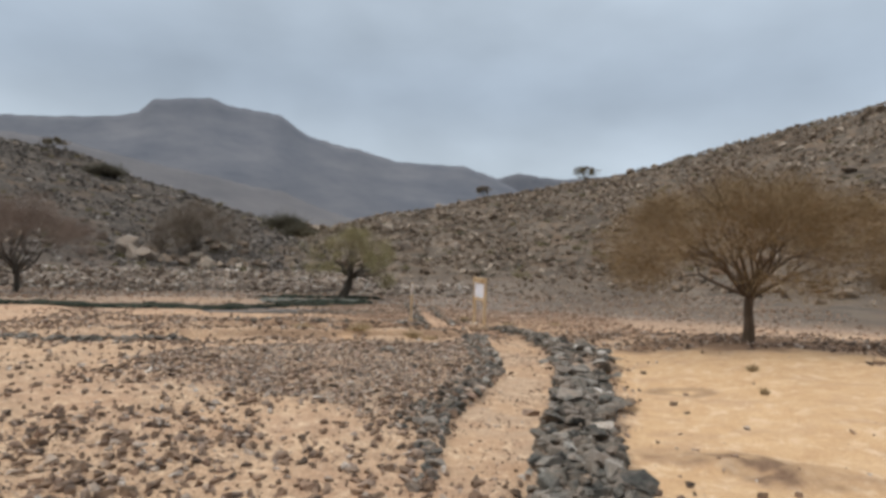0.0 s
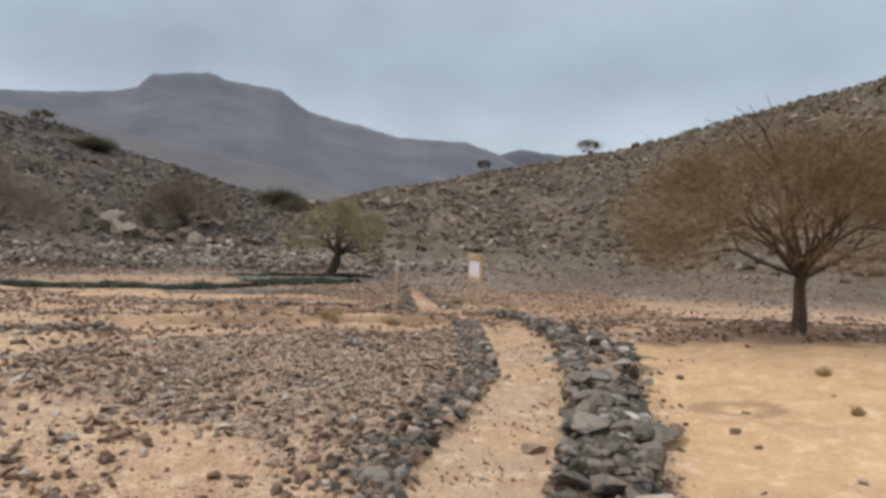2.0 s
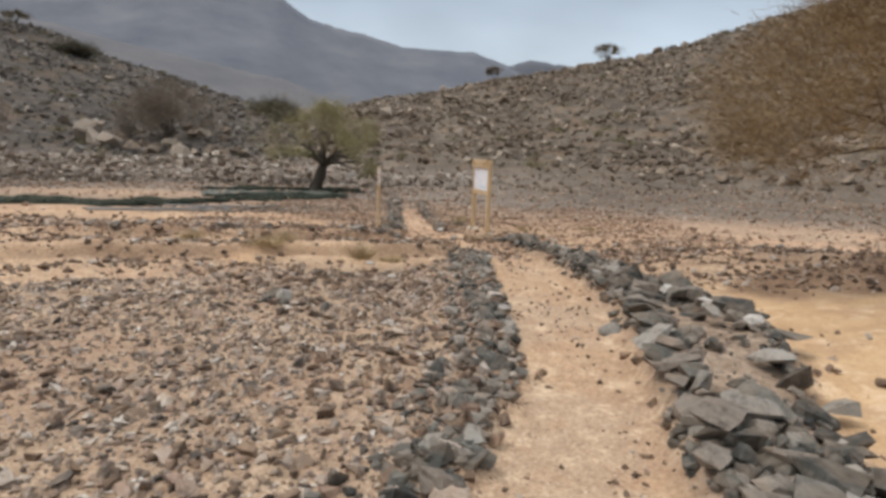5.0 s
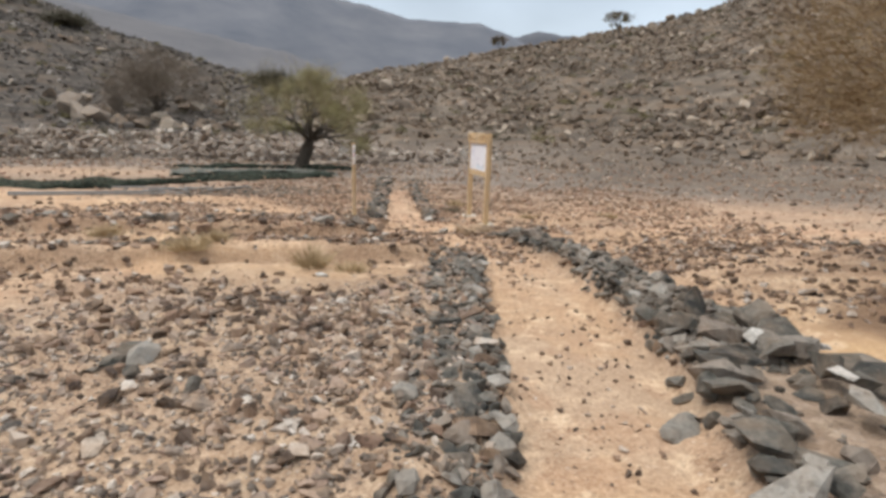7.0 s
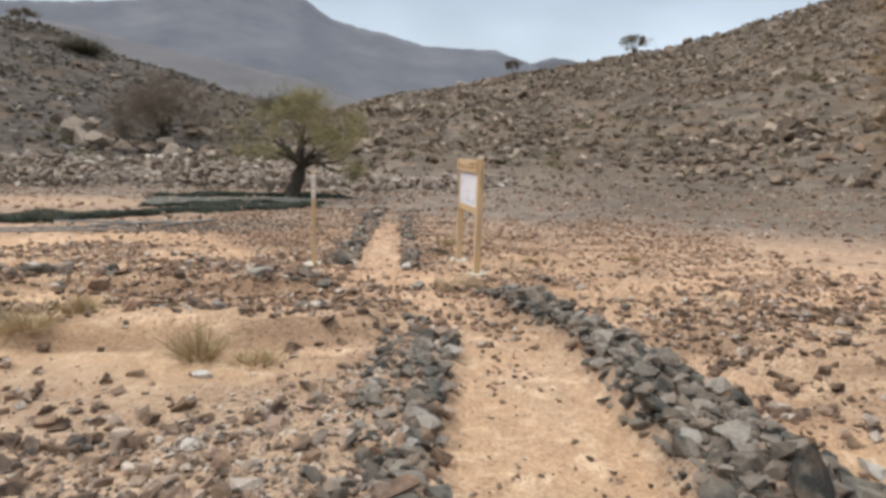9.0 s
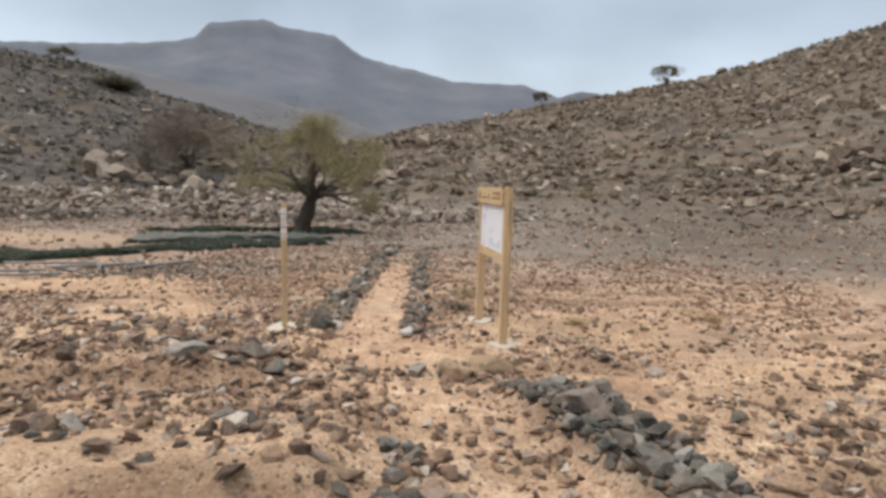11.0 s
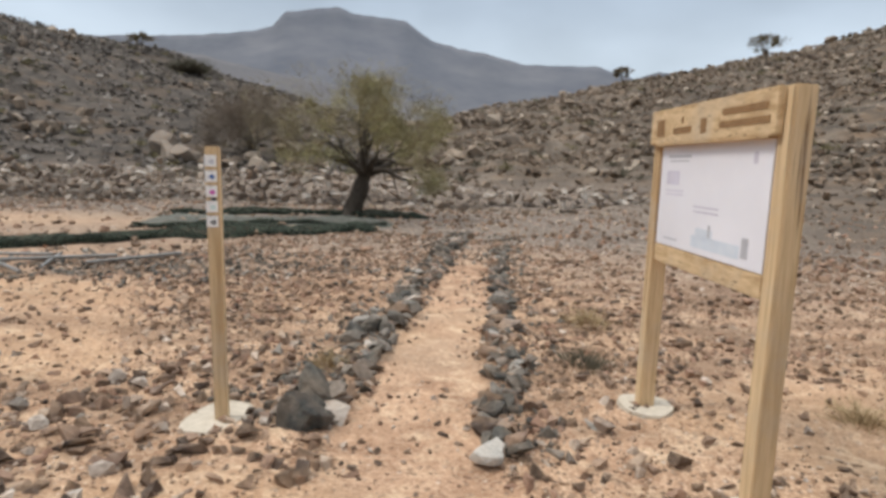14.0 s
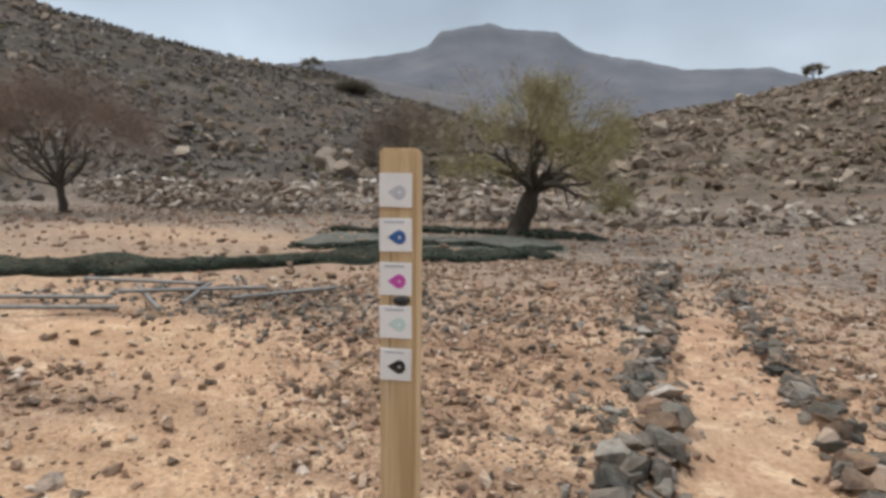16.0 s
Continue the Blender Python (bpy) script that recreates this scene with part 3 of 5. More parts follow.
def height(x, y):
    x, y = np.asarray(x, float), np.asarray(y, float)
    z = np.interp(y, BASE_Y, BASE_Z)
    z = z - 0.28 * step01(-x, 12, 24) * step01(y, 26, 36)
    z = z + 0.42 * step01(x, 3.2, 8.0) * (1 - step01(y, 16.5, 21.0)) * step01(y, 4, 8)
    z = z + 0.16 * wall_mask(x, y) + 0.05 * rubble_mask(x, y)
    z = z - 0.05 * path_mask(x, y)
    # terrace behind the old field wall
    z = z + 1.05 * step01(y - back_wall_y(x), -0.1, 0.7) * (1 - step01(x, -10, 6))
    # a low bank on the flats towards the wide slope
    z = z + 1.3 * step01(y + 0.4 * x, 34, 62) * step01(x, -4, 8)
    # bank edges across the field
    z = z + 0.20 * (step01(y - 17.42 - 0.28 * x, -0.1, 0.15) - step01(y - 17.72 - 0.28 * x, 0, 1.4)) * (1 - step01(x, 0.4, 0.9)) * step01(x, -9, -7)
    z = z + 0.18 * (step01(y - 19.6 - 0.2 * x, -0.1, 0.15) - step01(y - 19.9 - 0.2 * x, 0, 1.2)) * (1 - step01(x, -0.8, -0.3)) * step01(x, -9, -7)
    # low ribs of soil across the field
    z = z + 0.16 * (fbm(x * 0.5 + 6, y * 2.2 - 0.5 * x, 3) - 0.5) * step01(y, 15.6, 16.8) * (1 - step01(y, 20.2, 22)) * (1 - path_mask(x, y)) * (1 - step01(np.abs(x), 7, 9))
    # spoil and hollows in the pale sand
    z = z + 0.22 * (fbm(x * 3, y * 3, 3) - 0.25) * np.exp(-((x - 3.5) / 1.0) ** 2 - ((y - 6.05 + 0.35 * (x - 3.5)) / 0.38) ** 2) - 0.06 * np.exp(-((x - 4.25) / 0.5) ** 2 - ((y - 10.1) / 0.3) ** 2)
    az, r = polar(x, y)
    foot = np.interp(az, [f[0] for f in FOOT], [f[1] for f in FOOT])
    dist = np.interp(az, [q[0] for q in RIDGE], [q[1] for q in RIDGE])
    top = 1.1 + dist * np.tan(np.radians(np.interp(az, [q[0] for q in RIDGE], [q[2] for q in RIDGE])))
    rise = np.clip((r - foot) / (dist - foot), 0, 1)
    after = np.clip((r - dist) / 160, 0, 1)
    hill = (top + 1.0) * (0.30 * rise + 0.70 * rise ** 1.5) * (1 - step01(after, 0.0, 1.0))
    rough = 1.8 * (fbm(x * 0.09, y * 0.09, 5) - 0.5) + 0.8 * (fbm(x * 0.5, y * 0.5, 3) - 0.5)
    z = z + hill + rough * step01(rise, 0.0, 0.35) * (1 - after) * (1 - 0.6 * step01(rise, 0.8, 1.0))
    near = 1 - step01(r, 45, 70)
    z = z + near * (0.14 * (fbm(x * 0.6, y * 0.6, 3) - 0.5) + 0.09 * (fbm(x * 2.3, y * 2.3, 2) - 0.5) * (1 - 0.5 * path_mask(x, y)))
    return z


def spread(lo, hi, fine_lo, fine_hi, pitch, count):
    """Grid lines, even between fine_lo and fine_hi and ever wider outside."""
    mid = np.arange(fine_lo, fine_hi, pitch)
    g = np.linspace(0, 1, count + 1)[1:]
    grow = lambda span: pitch * count * g + (span - pitch * count) * g ** 3.2
    return np.concatenate([fine_lo - grow(fine_lo - lo)[::-1], mid, mid[-1] + grow(hi - mid[-1])])


def ground():
    xs = spread(-2600, 2600, -9, 9, 0.11, 150)
    ys = spread(-2600, 2600, 4, 27, 0.11, 170)
    gx, gy = np.meshgrid(xs, ys)
    v = np.stack([gx.ravel(), gy.ravel(), height(gx.ravel(), gy.ravel())], 1)
    w, h = len(xs), len(ys)
    i = np.arange(w * h).reshape(h, w)
    f = np.stack([i[:-1, :-1].ravel(), i[:-1, 1:].ravel(), i[1:, 1:].ravel(), i[1:, :-1].ravel()], 1)
    me = mesh_of("ground", v, f, SOIL, smooth=True)
    x, y = v[:, 0], v[:, 1]
    stony = np.maximum(np.maximum(0.30 * rubble_mask(x, y), 0.6 * wall_mask(x, y)), plain_mask(x, y))
    pebbly = np.clip(1 - sand_mask(x, y) - 0.62 * path_mask(x, y), 0.06, 1) * (0.45 + 0.55 * step01(fbm(x * 0.8, y * 0.8, 3), 0.3, 0.6)) * (1 - 0.7 * bare_mask(x, y))
    for name, values in (("path", path_mask(x, y)), ("stony", stony), ("pebbly", pebbly), ("fine_sand", np.maximum(sand_mask(x, y), 0.55 * bare_mask(x, y))), ("ground_tint", shade_and_soil_mask(x, y)), ("red_soil", (0.35 + 0.45 * step01(fbm(x * 0.5 + 8, y * 0.5, 4), 0.38, 0.58)) * step01(y + 2 * (fbm(x * 0.6, y * 0.6, 3) - 0.5), 15.5, 21) * (1 - sand_mask(x, y)) * (1 - 0.6 * bare_mask(x, y))), ("shaded_hill", step01(-polar(x, y)[0], 8, 22)), ("hill", np.maximum(hill_mask(x, y), 0.75 * step01(y + 0.3 * x + 4 * (fbm(x * 0.25, y * 0.25, 3) - 0.5), 28, 40) * step01(x, 0, 9)))):
        me.attributes.new(name, "FLOAT", "POINT").data.foreach_set("value", values.astype(np.float32))
    tagged(new("ground", me), "stony desert ground of tan sand and grey gravel", "ground", kind="structure")


ground()


def mountain(name, ridge, radius, depth, mat, label, rough):
    """A far range: slopes that rise from its foot to a ridge given as azimuth and elevation."""
    az = np.linspace(ridge[0][0], ridge[-1][0], 260)
    el = np.interp(az, [q[0] for q in ridge], [q[1] for q in ridge])
    rows = 26
    k = np.linspace(0, 1, rows)
    A, K = np.meshgrid(az, k)
    broad = np.convolve(np.pad(el, 24, mode="edge"), np.ones(49) / 49, mode="valid")
    top = radius * np.tan(np.radians(el[None, :] * K ** 5 + broad[None, :] * (1 - K ** 5)))
    folds = fbm(A * 0.21 + 40, K * 2.6, 4) - 0.5
    R = radius - depth * (1 - K) + rough * folds * radius * (1 - K)
    Z = top * (0.2 * K + 0.8 * K ** 1.4) + rough * radius * 0.18 * (fbm(A * 0.3, K * 5, 4) - 0.5) * (1 - K) * K * 4 - 8 * (1 - K)
    Z = Z + radius * 0.0034 * (fbm(A * 1.6, A * 0, 5) - 0.5) * K ** 8
    v = np.stack([(MID[0] + R * np.sin(np.radians(A))).ravel(), (MID[1] + R * np.cos(np.radians(A))).ravel(), Z.ravel()], 1)
    n = len(az)
    i = np.arange(rows * n).reshape(rows, n)
    f = np.stack([i[:-1, :-1].ravel(), i[:-1, 1:].ravel(), i[1:, 1:].ravel(), i[1:, :-1].ravel()], 1)
    back = v.reshape(rows, n, 3)[-1].copy()
    back[:, :2] *= 1.25
    back[:, 2] = -10
    v = np.concatenate([v, back])
    j = np.arange(n) + rows * n
    f = np.concatenate([f, np.stack([i[-1, :-1], i[-1, 1:], j[1:], j[:-1]], 1)])
    tagged(new(name, mesh_of(name, v, f, mat, smooth=True)), label, "mountain", kind="structure")


# far ranges, their haze painted in with the rock colour
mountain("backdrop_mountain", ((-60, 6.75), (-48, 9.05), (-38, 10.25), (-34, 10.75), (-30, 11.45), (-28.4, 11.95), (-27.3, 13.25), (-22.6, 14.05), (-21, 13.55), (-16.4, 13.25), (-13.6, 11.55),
                               (-10.6, 10.85), (-8.4, 10.55), (-5, 9.65), (1.9, 9.45), (4.8, 8.45), (7.5, 7.05), (12, 4.75), (18, 2.25)), 2000, 1000, FAR_ROCK_HAZED,
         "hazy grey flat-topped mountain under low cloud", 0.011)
mountain("backdrop_far_range", ((-6, 6.5), (3, 7.9), (5, 8.3), (7.3, 8.9), (9, 8.6), (11.7, 8.35), (15, 8.6), (20, 9.2), (26, 8), (34, 5)), 2450, 350, FAR_ROCK_HAZED, "pale hazy range of far hills", 0.004)
mountain("backdrop_foothill", ((-46, 8.6), (-38, 9.2), (-34, 9.0), (-28, 8.0), (-22, 7.2), (-19, 6.6), (-16, 6.3), (-12, 4.8), (-8, 3.6), (-3, 2.0)), 620, 330, MID_ROCK_HAZED, "brown hazy foothill before the mountain", 0.016)


# ---- stones ----
def stone_shape(seed, points=13, flat=0.62):
    """An angular broken stone, about 1 across."""
    r = np.random.default_rng(seed)
    p = r.normal(size=(points, 3))
    p /= np.linalg.norm(p, axis=1)[:, None]
    p *= r.uniform(0.40, 0.56, (points, 1)) * np.array([1.0, 0.78, flat])
    bm = bmesh.new()
    for q in p:
        bm.verts.new(q)
    res = bmesh.ops.convex_hull(bm, input=bm.verts)
    bmesh.ops.delete(bm, geom=[e for e in res["geom_interior"] if isinstance(e, bmesh.types.BMVert)], context="VERTS")
    bmesh.ops.triangulate(bm, faces=bm.faces)
    bm.verts.index_update()
    v = np.array([q.co[:] for q in bm.verts])
    f = np.array([[q.index for q in t.verts] for t in bm.faces])
    bm.free()
    return v, f


SHAPES = [stone_shape(s, 11 + s % 6, (0.5, 0.62, 0.75)[s % 3]) for s in range(15)]
SMALL = [stone_shape(100 + s, 8, 0.65) for s in range(8)]
SLABS = [stone_shape(200 + s, 11 + s % 4, (0.30, 0.40, 0.52)[s % 3]) for s in range(12)]


def turns(n, tilt, rng):
    a, b, c = rng.uniform(0, 6.283, n), rng.normal(0, tilt, n), rng.normal(0, tilt, n)
    ca, sa, cb, sb, cc, sc = np.cos(a), np.sin(a), np.cos(b), np.sin(b), np.cos(c), np.sin(c)
    z = np.zeros(n)
    o = np.ones(n)
    rz = np.stack([ca, -sa, z, sa, ca, z, z, z, o], 1).reshape(n, 3, 3)
    rx = np.stack([o, z, z, z, cb, -sb, z, sb, cb], 1).reshape(n, 3, 3)
    ry = np.stack([cc, z, sc, z, o, z, -sc, z, cc], 1).reshape(n, 3, 3)
    return rz @ rx @ ry


def scatter(name, xyz, size, mat, label, shapes=SHAPES, tilt=0.25, seed=1, category="stones", parent=None):
    """Many loose stones as one mesh."""
    rng = np.random.default_rng(seed)
    kind = rng.integers(0, len(shapes), len(xyz))
    rot = turns(len(xyz), tilt, rng)
    stretch = rng.uniform(0.75, 1.25, (len(xyz), 3)) * size[:, None]
    vs, fs, base = [], [], 0
    for k, (v, f) in enumerate(shapes):
        pick = np.nonzero(kind == k)[0]
        if not len(pick):
            continue
        w = np.einsum("nij,nvj->nvi", rot[pick], v[None] * stretch[pick][:, None, :]) + xyz[pick][:, None, :]
        vs.append(w.reshape(-1, 3))
        fs.append((f[None] + (np.arange(len(pick)) * len(v))[:, None, None]).reshape(-1, 3) + base)
        base += len(pick) * len(v)
    ob = new(name, mesh_of(name, np.concatenate(vs), np.concatenate(fs), mat))
    if parent:
        ob.parent = parent
        return tagged(ob, label, kind="stuff")
    return tagged(ob, label, category, kind="stuff")


def sown(n, x0, x1, y0, y1, density, seed, fade=0.0):
    """Random places, kept by a density from 0 to 1 that thins out unevenly within fade of the borders."""
    rng = np.random.default_rng(seed)
    x, y = rng.uniform(x0, x1, n), rng.uniform(y0, y1, n)
    chance = density(x, y)
    if fade:
        edge = np.minimum(np.minimum(x - x0, x1 - x), np.minimum(y - y0, y1 - y)) / fade
        chance = chance * step01(edge + 1.2 * (fbm(x * 0.5, y * 0.5, 3) - 0.5), 0.2, 0.9)
    keep = rng.random(n) < chance
    return x[keep], y[keep]


def sizes(n, small, big, seed, power=2.5):
    return small + (big - small) * np.random.default_rng(seed).random(n) ** power


def laid(x, y, s, sink=0.15):
    return np.stack([x, y, height(x, y) + s * (0.28 - sink)], 1)


def loose_stones():
    off = lambda x, y: (1 - path_mask(x, y)) * (1 - wall_mask(x, y)) * (1 - 0.85 * bare_mask(x, y))
    strip = lambda x, y: np.exp(-(np.maximum(np.interp(y, PATH_Y, PATH_L) - x, 0) / 0.75) ** 2) * step01(y, 6, 8)
    x, y = sown(48000, -7, 1.6, 5.5, 18.5, lambda x, y: rubble_mask(x, y) * off(x, y) * np.maximum(0.85 * strip(x, y), (0.16 + 0.5 * step01(fbm(x * 0.9, y * 0.9, 3), 0.36, 0.62)) * (1 - 0.55 * step01(y, 10.0, 13) * step01(np.interp(y, PATH_Y, PATH_L) - x, 0.8, 2.0))), 11)
    take = np.arange(len(x)) % 5 == 0
    s = sizes(len(x), 0.05, 0.18, 12, 2.2)
    rim = (np.arange(len(x)) % 5 < 3) & (strip(x, y) * (0.6 + 0.8 * fbm(x * 1.3, y * 1.3, 3)) > 0.42)
    take = take & ~rim
    scatter("stone_rubble", laid(x[take], y[take], s[take]), s[take], ROCK_RUBBLE, "field of broken grey and brown stones beside the trail", SLABS, 0.35, seed=13)
    scatter("trailside_rubble", laid(x[rim], y[rim], s[rim] * 1.1), s[rim] * 1.1, ROCK_GREY, "broken dark grey stones heaped along the trail", SLABS, 0.45, seed=17)
    x, y = sown(90000, -7, 1.6, 5.5, 18.5, lambda x, y: rubble_mask(x, y) * off(x, y) * np.maximum(0.75 * strip(x, y), 0.30 + 0.45 * step01(fbm(x * 0.9, y * 0.9, 3), 0.36, 0.62)), 14)
    s = sizes(len(x), 0.018, 0.085, 15, 2.2)
    scatter("stone_chippings", laid(x, y, s), s, ROCK_RUBBLE, "broken brown and grey chippings between larger stones", SMALL, seed=16)
    x, y = sown(168000, -16, 16, -2, 24, lambda x, y: off(x, y) * (1 - (0.985 - 0.12 * np.exp(-((x - np.interp(y, WALL_Y, WALL_X)) / 0.9) ** 2)) * sand_mask(x, y)) * np.clip(0.18 + 0.7 * step01(fbm(x * 0.7 + 9, y * 0.7, 4), 0.40, 0.62) + 0.35 * (1 - step01(y, 5.5, 8)), 0, 1) * (1 - 0.6 * step01(y, 21, 23)), 21, 3.5)
    s = sizes(len(x), 0.022, 0.19, 22, 3.6)
    scatter("scattered_stones", laid(x, y, s), s, ROCK_BROWN, "brown stones scattered over pale sand", SMALL, seed=23)
    x, y = sown(96000, -7, 8.5, 17.3, 32.2, lambda x, y: off(x, y) * (0.30 + 0.75 * step01(fbm(x * 0.8 + 5, y * 0.8, 3), 0.36, 0.58)) * (1 - 0.4 * step01(x, 1.6, 2.2)), 25, 1.6)
    s = sizes(len(x), 0.016, 0.14, 26, 4.2)
    scatter("stone_chips", laid(x, y, s), s, ROCK_FIELD, "small brown and grey stone chips strewn over reddish sand", SMALL, seed=27)
    x, y = sown(62000, -6, 5.5, 19, 27.5, lambda x, y: off(x, y) * (0.25 + 0.75 * step01(fbm(x * 1.3 + 1, y * 1.3, 3), 0.40, 0.60)), 28, 1.4)
    s = sizes(len(x), 0.010, 0.045, 29, 2.2)
    scatter("soil_crumbs", laid(x, y, s), s, ROCK_CRUMB, "fine brown gravel and crumbs over reddish soil", SMALL, seed=30)
    x, y = sown(36000, -34, 24, 20, 46, lambda x, y: off(x, y) * (0.3 + 0.7 * step01(np.hypot(x + 1, y - 20), 6, 9)) * (0.12 + 0.75 * plain_mask(x, y)) * (0.4 + 0.6 * step01(fbm(x * 0.6 + 2, y * 0.6, 3), 0.35, 0.6)), 31, 3.0)
    s = sizes(len(x), 0.04, 0.26, 32, 3.0)
    scatter("field_stones", laid(x, y, s), s, ROCK_FIELD, "brown and grey stones strewn over the flat", SMALL, seed=33)
    x, y = sown(46000, -3, 4, 4, 36, lambda x, y: path_mask(x, y) * (0.14 + 0.75 * step01(fbm(x * 1.5, y * 1.5, 3), 0.44, 0.62)), 41)
    s = sizes(len(x), 0.012, 0.075, 42, 3.0)
    scatter("path_gravel", laid(x, y, s), s, ROCK_BROWN, "small stones on the trodden sandy path", SMALL, seed=43)
    x, y = sown(24000, -9, 1.2, 21.6, 33, lambda x, y: off(x, y) * np.maximum(np.exp(-((x + 5.2) / 2.6) ** 2 - ((y - 26.0 - 0.25 * (x + 5.2)) / 1.1) ** 2), np.maximum(0.9 * np.exp(-((np.interp(y, PATH_Y, PATH_L) - x - 0.25) / 0.4) ** 2), 0.7 * np.exp(-((x - np.interp(y, PATH_Y, PATH_R) - 0.2) / 0.3) ** 2))), 45)
    s = sizes(len(x), 0.03, 0.15, 46, 2.6)
    scatter("grey_gravel", laid(x, y, s), s, ROCK_GREY, "coarse grey gravel around the fallen poles", SMALL, seed=47)
    x, y = sown(14000, -30, 45, 40, 66, lambda x, y: 0.5 * (1 - hill_mask(x, y)) + 0.1, 51)
    s = sizes(len(x), 0.08, 0.5, 52, 3.5)
    scatter("far_field_stones", laid(x, y, s), s, ROCK_HILL, "grey stones over the flat below the hills", SMALL, seed=53)


def hillside_rocks():
    rng = np.random.default_rng(61)
    n = 88000
    az = rng.uniform(-68, 46, n)
    r = np.sqrt(rng.uniform(38 ** 2, 142 ** 2, n))
    x, y = MID[0] + r * np.sin(np.radians(az)), MID[1] + r * np.cos(np.radians(az))
    keep = rng.random(n) < hill_mask(x, y) * (0.22 + 0.75 * step01(fbm(x * 0.12, y * 0.12, 4), 0.36, 0.62))
    x, y = x[keep], y[keep]
    s = sizes(len(x), 0.18, 1.25, 62, 3.6)
    # rocks left of this azimuth get the tones with shade painted in
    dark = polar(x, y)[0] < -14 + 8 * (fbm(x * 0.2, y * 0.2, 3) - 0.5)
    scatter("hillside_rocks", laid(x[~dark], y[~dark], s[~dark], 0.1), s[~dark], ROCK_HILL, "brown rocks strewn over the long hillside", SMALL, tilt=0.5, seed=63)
    scatter("dark_hillside_rocks", laid(x[dark], y[dark], s[dark], 0.1), s[dark], ROCK_SHADED_HILL, "grey-brown rocks with shade in their colour strewn over the steep hillside", SMALL, tilt=0.5, seed=64)


def outcrops():
    """Knots of bigger rocks on the slopes."""
    rng = np.random.default_rng(65)
    az, r = rng.uniform(-60, 42, 42), rng.uniform(58, 135, 42)
    k = rng.integers(42, size=520)
    x = MID[0] + r[k] * np.sin(np.radians(az[k])) + rng.normal(0, 3.2, 520)
    y = MID[1] + r[k] * np.cos(np.radians(az[k])) + rng.normal(0, 2.0, 520)
    s = rng.uniform(0.7, 2.4, 520)
    scatter("rock_outcrops", laid(x, y, s, 0.12), s, ROCK_HILL, "knots of larger brown rocks on the hillsides", SHAPES, tilt=0.5, seed=66)


loose_stones()
hillside_rocks()
outcrops()
STONE_MESHES = {}


def stone_mesh(k, mat):
    if (k, mat.name) not in STONE_MESHES:
        v, f = SHAPES[k]
        STONE_MESHES[k, mat.name] = mesh_of("stone", v, f, mat)
    return STONE_MESHES[k, mat.name]


def put_stone(x, y, z, size, rng, mat, parent, squash=1.0, tilt=14, name="stone"):
    k = int(rng.integers(len(SHAPES)))
    ob = new(name, stone_mesh(k, mat))
    st = rng.uniform(0.8, 1.25, 3) * size
    ob.matrix_basis = pose(x, y, z, rng.normal(0, tilt), rng.normal(0, tilt), rng.uniform(0, 360)) @ Matrix.Diagonal((st[0], st[1], st[2] * squash, 1))
    ob.parent = parent
    return ob


def edging(label, side, width, y0, y1, count, small, big, seed, group=""):
    """Stones laid along one side of the path."""
    rng = np.random.default_rng(seed)
    root = tagged(new("stone_edging"), label, "stone edging", group)
    for i in range(count):
        y = y0 + (y1 - y0) * (i + rng.random()) / count
        x = float(np.interp(y, PATH_Y, PATH_L if side < 0 else PATH_R)) + side * min(abs(rng.normal(0.05, width * 0.55)), width * 0.85)
        s = small + (big - small) * rng.random() ** 1.7
        put_stone(x, y, float(height(x, y)) + s * 0.16, s, rng, STONE if rng.random() < 0.74 else STONE_BROWN, root, 0.85, 16)


